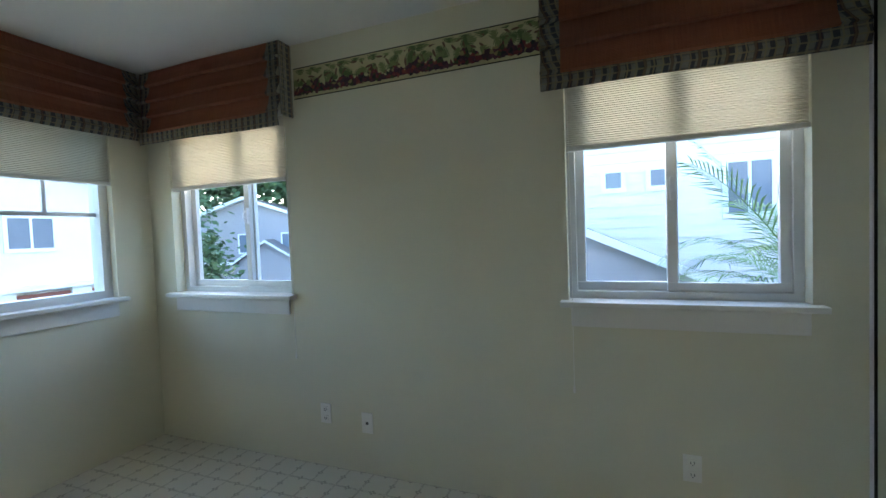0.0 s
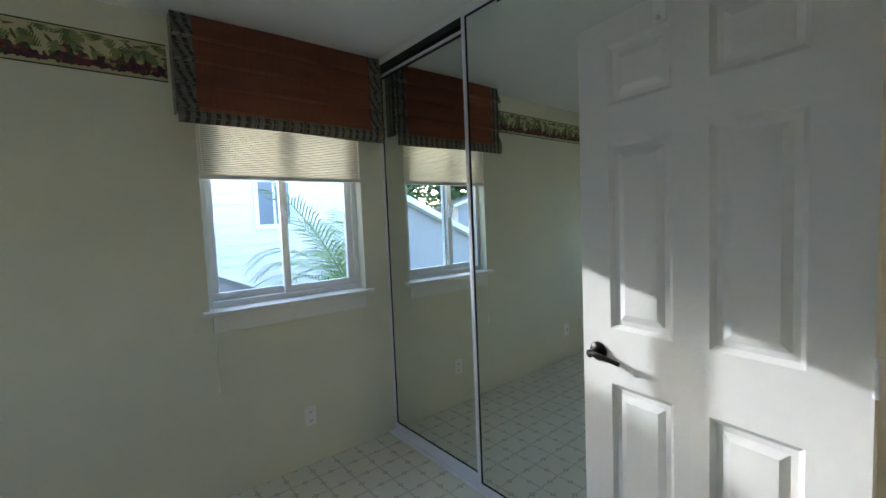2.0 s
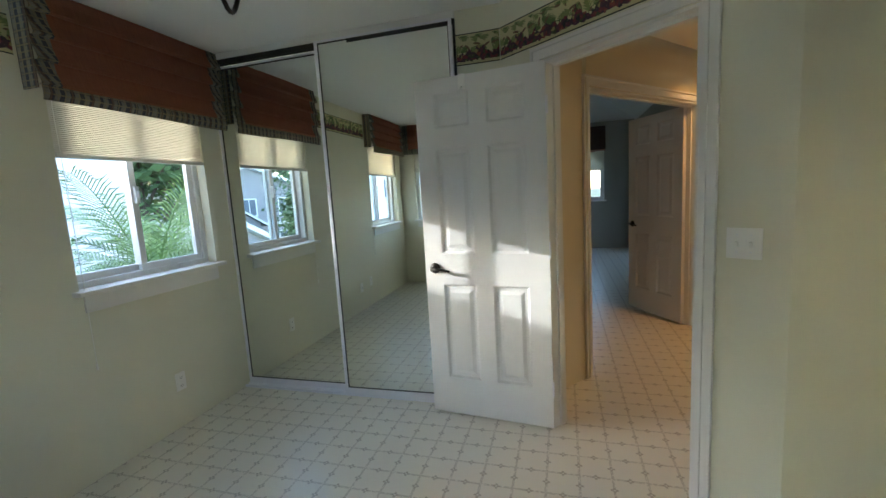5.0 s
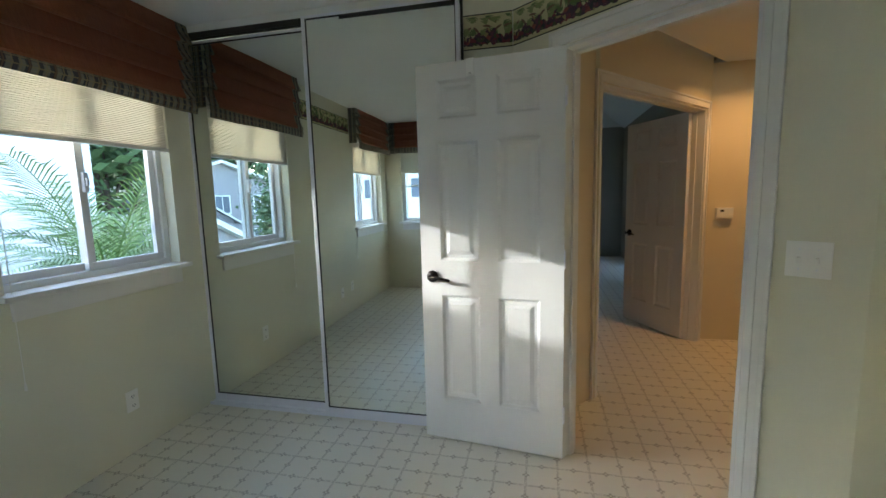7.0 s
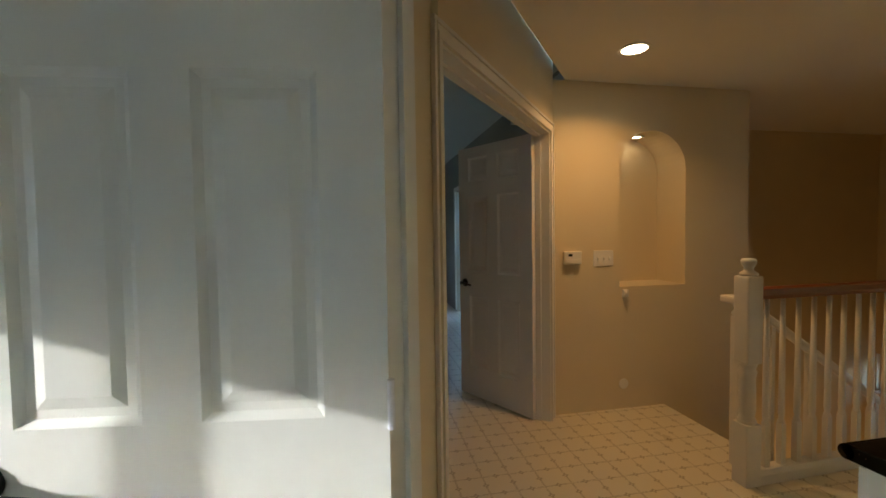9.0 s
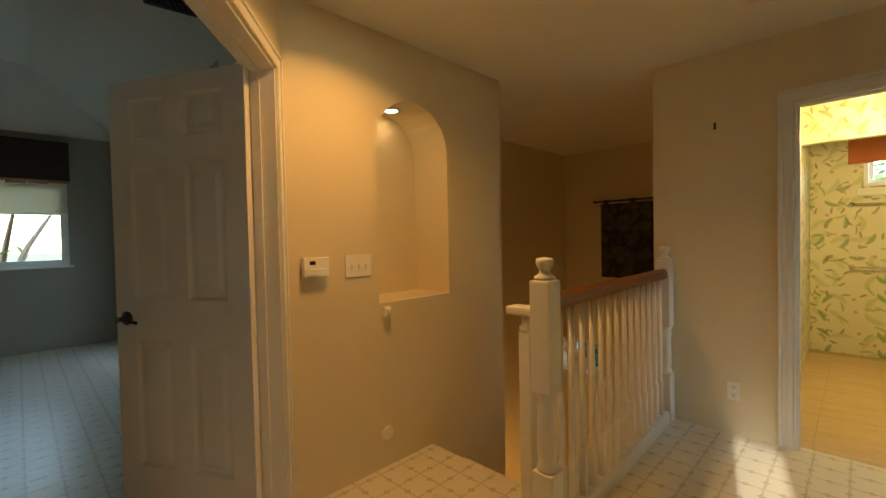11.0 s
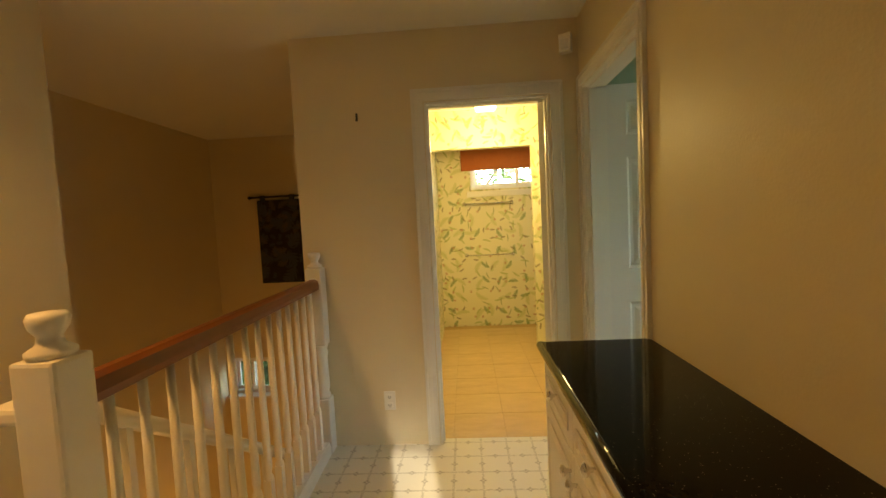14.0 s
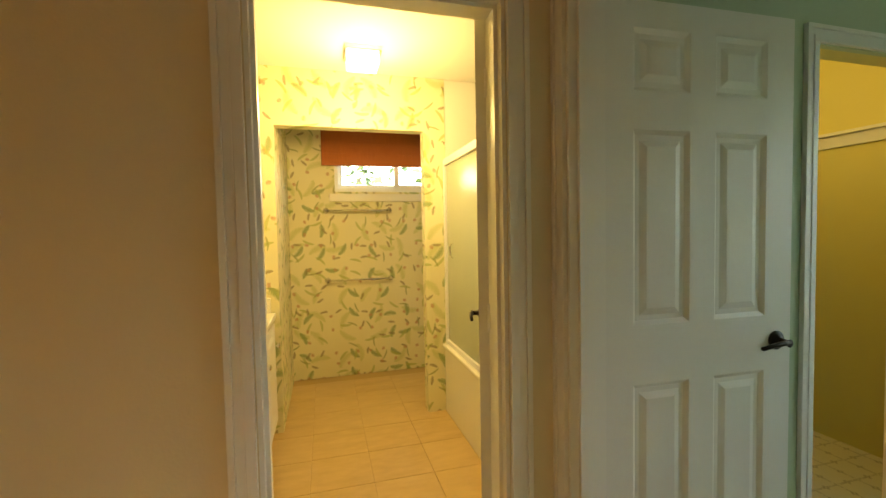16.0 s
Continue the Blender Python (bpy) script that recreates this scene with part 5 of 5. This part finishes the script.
# white neighbour behind the closet-side window
t = thing("neighbour_house", pose(0, 7.0, G), "white lap-sided two-storey house with white window trim", "house")
part("wall", box(-0.5, 8.6, 0, 6, 0, 6.0), M_SIDE, t)
part("siding", laps(-0.5, 8.6, 0, 6.0, 0.0), M_SIDE, t)
part("roof", boxes([(-0.8, 8.9, -0.25, 6.2, 6.0, 6.08)]), M_ROOF, t)
house_window(t, 5.0, 5.65, 4.4, 5.3, -0.024)
for x in (2.95, 3.75):
    house_window(t, x, x + 0.28, 4.98, 5.28, -0.024, 1)
t = thing("garage_gable", pose(0, 5.0, G), "low grey stucco gable with a white fascia", "house")
part("wall", gable_wall(-2.9, 4.4, 0, 3.3, 4.95, 0.0), M_STUCCO, t)
part("fascia", gable(-2.9, 4.4, 3.3, 4.95, 0.0, 0.05, 0.2, 0.13), M_VINYLW, t, "white painted fascia")
part("roof", gable(-2.9, 4.4, 3.36, 5.01, 0.02, 1.8, 0.15, 0.05), M_ROOF, t)


def far_house(m, w, walls, roof, label, zr=5.4, wins=3, zw=3.5, hw=1.1, porch=False):
    t = thing("house", m, label, "house", "houses across the street")
    part("wall", gable_wall(0, w, 0, zr, zr + w * 0.18, 0, 0.3), walls, t)
    part("side_wall", boxes([(0, 0.3, 0.3, 7, 0, zr), (w - 0.3, w, 0.3, 7, 0, zr)]), walls, t)
    part("roof", gable(0, w, zr, zr + w * 0.18, 0, 7, 0.4, 0.2), roof, t)
    part("fascia", gable(0, w, zr - 0.02, zr + w * 0.18 - 0.02, -0.03, 0.0, 0.38, 0.2), M_VINYLW, t)
    for k in range(wins):
        x = w * (k + 0.5) / wins
        house_window(t, x - 0.45, x + 0.45, zw, zw + hw, -0.002)
        house_window(t, x - 0.6, x + 0.6, 0.9, 2.2, -0.002)
    if porch:
        part("porch_wall", gable_wall(w * 0.5, w * 0.92, 0, 3.0, 4.1, -1.4, 1.39), walls, t)
        part("porch_roof", gable(w * 0.5, w * 0.92, 3.02, 4.12, -1.4, -0.002, 0.35, 0.16), roof, t)
        part("porch_fascia", gable(w * 0.5, w * 0.92, 3.0, 4.1, -1.44, -1.78, 0.33, 0.16), M_VINYLW, t)
        part("band", box(0, w, -0.06, -0.003, 2.75, 2.95), M_VINYLW, t, "white painted band")
    return t


far_house(pose(-22, 17, G, 0, 0, 25), 8, M_STUCCO, M_ROOF, "grey two-storey house with a gabled porch among trees", porch=True)
far_house(pose(-31, 12, G, 0, 0, 40), 9, M_STUCCO, M_ROOF, "grey two-storey house with a gabled porch among trees", porch=True)
far_house(pose(22, 30, G, 0, 0, -30), 11, M_WSTUCCO, M_ROOF, "white house across the street behind trees")
t = far_house(pose(-10.5, 1.2, G, 0, 0, 90), 6.0, M_WSTUCCO, M_ROOF, "white stucco house with gabled roof and a brick base", 5.5, 3, 4.25, 0.75)
part("brick_base", box(0, 6, -0.12, -0.004, 0, 3.1), M_BRICK, t, "red brick lower band")
for k in range(4):
    part("pilaster", box(0.5 + 1.6 * k, 0.95 + 1.6 * k, -0.2, -0.121, 0, 3.2), M_VINYLW, t, "white painted pier")
part("ledge", box(-0.1, 6.1, -0.3, -0.003, 3.2, 3.32), M_VINYLW, t, "white painted ledge")
far_house(pose(-12.5, -6.5, G, 0, 0, 90), 8.0, M_WSTUCCO, M_ROOF, "white stucco house with gabled roof", 5.2, 3)
far_house(pose(24, -6, G, 0, 0, -90), 12.0, M_WSTUCCO, M_ROOF, "white sided house seen beyond the far bedroom", 4.6, 4)


def frond(bm, origin, yaw, length, rise, droop, leaf=0.34):
    """An arching stalk with paired narrow leaflets that hang a little towards their tips."""
    o, up = Vector(origin), Vector((0, 0, 1))
    d = Vector((math.cos(yaw), math.sin(yaw), 0))
    side = Vector((-d.y, d.x, 0))
    n = max(16, int(length / 0.034))
    pts = [o + d * (length * f * (1 - 0.12 * f)) + up * (rise * f - droop * f * f) for f in [i / n for i in range(n + 1)]]
    for i in range(n):
        a, b, f = pts[i], pts[i + 1], i / n
        w = 0.007 * (1 - f) + 0.002
        bm.faces.new([bm.verts.new(c) for c in (a - side * w, a + side * w, b + side * w, b - side * w)])
        if f < 0.12:
            continue
        along = (b - a).normalized()
        ln = leaf * (math.sin(math.pi * (0.16 + 0.74 * f)) ** 0.7) * random.uniform(0.85, 1.1)
        for s in (-1, 1):
            out = (along * (0.55 + 0.5 * f) + side * s * 0.85 + up * (0.22 - 0.1 * f)).normalized()
            m = a + out * ln * 0.5
            tip = a + out * ln - up * ln * random.uniform(0.10, 0.32)
            w2 = along * 0.0075
            v = [bm.verts.new(c) for c in (a - w2 * 0.6, a + w2 * 0.6, m + w2, m - w2, tip)]
            bm.faces.new(v[:4])
            bm.faces.new((v[3], v[2], v[4]))


def palm(x, y, top, label, n=15, ln=1.7):
    t = thing("palm_tree", pose(x, y, G), label, "palm", "palms")
    part("trunk", tube([(0, 0, 0), (0.05, 0.03, (top - G) * 0.5), (0, 0, top - G)], 0.11, 10, 0.7), M_BARK, t, "", True)
    bm = bmesh.new()
    for i in range(n):
        frond(bm, (0, 0, top - G), i * 2.399 + 0.3, ln * (0.55 + 0.45 * i / n + 0.2 * random.random()), 1.7 * (1 - i / n) ** 0.8 + 0.15, 0.5 + 0.6 * random.random())
    part("crown", bm, M_PALM, t)


palm(4.25, 1.35, 0.70, "feathery green palm close outside the window", 30, 1.35)
palm(5.45, 2.6, 0.55, "feathery green palm beside the white house", 28, 1.7)


def tree(x, y, h, r, label, leaves=1800, low=0.35, leaf=0.10):
    t = thing("tree", pose(x, y, G), label, "tree", "trees")
    bm = tube([(0, 0, 0), (0.1, 0.05, h * 0.3), (-0.05, 0.1, h * 0.55)], 0.2, 8, 0.5)
    limbs = []
    for i in range(7):
        a = i * 2.4
        b = (math.cos(a) * r * 0.6, math.sin(a) * r * 0.6, h * (0.55 + 0.06 * i))
        limbs.append(b)
        sub = tube([(0, 0.05, h * (0.3 + 0.03 * i)), (b[0] * 0.5, b[1] * 0.5, h * (0.45 + 0.05 * i)), b], 0.08, 6, 0.3)
        me = bpy.data.meshes.new("limb")
        sub.to_mesh(me)
        bm.from_mesh(me)
        sub.free()
    part("trunk", bm, M_BARK, t)
    bm = bmesh.new()
    for i in range(leaves):
        c = Vector(limbs[i % 7])
        p = c + Vector((random.gauss(0, r * 0.34), random.gauss(0, r * 0.34), random.gauss(0, h * 0.11)))
        if p.z < h * low:
            continue
        s = leaf * (1 + 1.2 * random.random())
        a, b = Vector((random.uniform(-1, 1), random.uniform(-1, 1), random.uniform(-0.5, 0.5))).normalized() * s, Vector((random.uniform(-1, 1), random.uniform(-1, 1), random.uniform(-1, 1))).normalized() * s * 0.6
        bm.faces.new([bm.verts.new(v) for v in (p - a, p + b, p + a, p - b)])
    part("crown", bm, M_LEAF, t)


tree(-18.5, 13.2, 9.0, 2.6, "leafy street tree in front of the grey house", 1500, 0.3)
tree(-13.4, 11.0, 4.4, 1.3, "round green shrub tree by the grey house", 1500, 0.15)
tree(-27, 24, 14.0, 5.0, "tall dark leafy tree behind the houses", 3600, 0.2, 0.24)
tree(-33, 19, 14.0, 5.0, "tall dark leafy tree behind the houses", 3600, 0.2, 0.24)
tree(-20, 27, 13.0, 5.0, "tall dark leafy tree behind the houses", 3600, 0.2, 0.24)
tree(15.0, 14.5, 9.5, 3.8, "leafy street tree beyond the palm", 4200, 0.2, 0.16)
tree(21, 18, 11.0, 4.6, "leafy street tree beyond the palm", 4200, 0.18, 0.2)
tree(28, 22, 12.0, 5.0, "leafy street tree beyond the palm", 4200, 0.12, 0.24)
tree(10.5, 20, 10.0, 4.2, "leafy street tree beyond the white house", 3600, 0.2, 0.2)
tree(15.0, -2.4, 6.0, 3.2, "spreading bare-limbed tree outside the far bedroom", 60, 0.5)
tree(3.9, -19.0, 8.5, 3.0, "bright leafy tree outside the bathroom window", 1300, 0.3)
tree(7.6, -10.6, 3.3, 1.3, "green shrubs outside the stairwell window", 2200, 0.1)
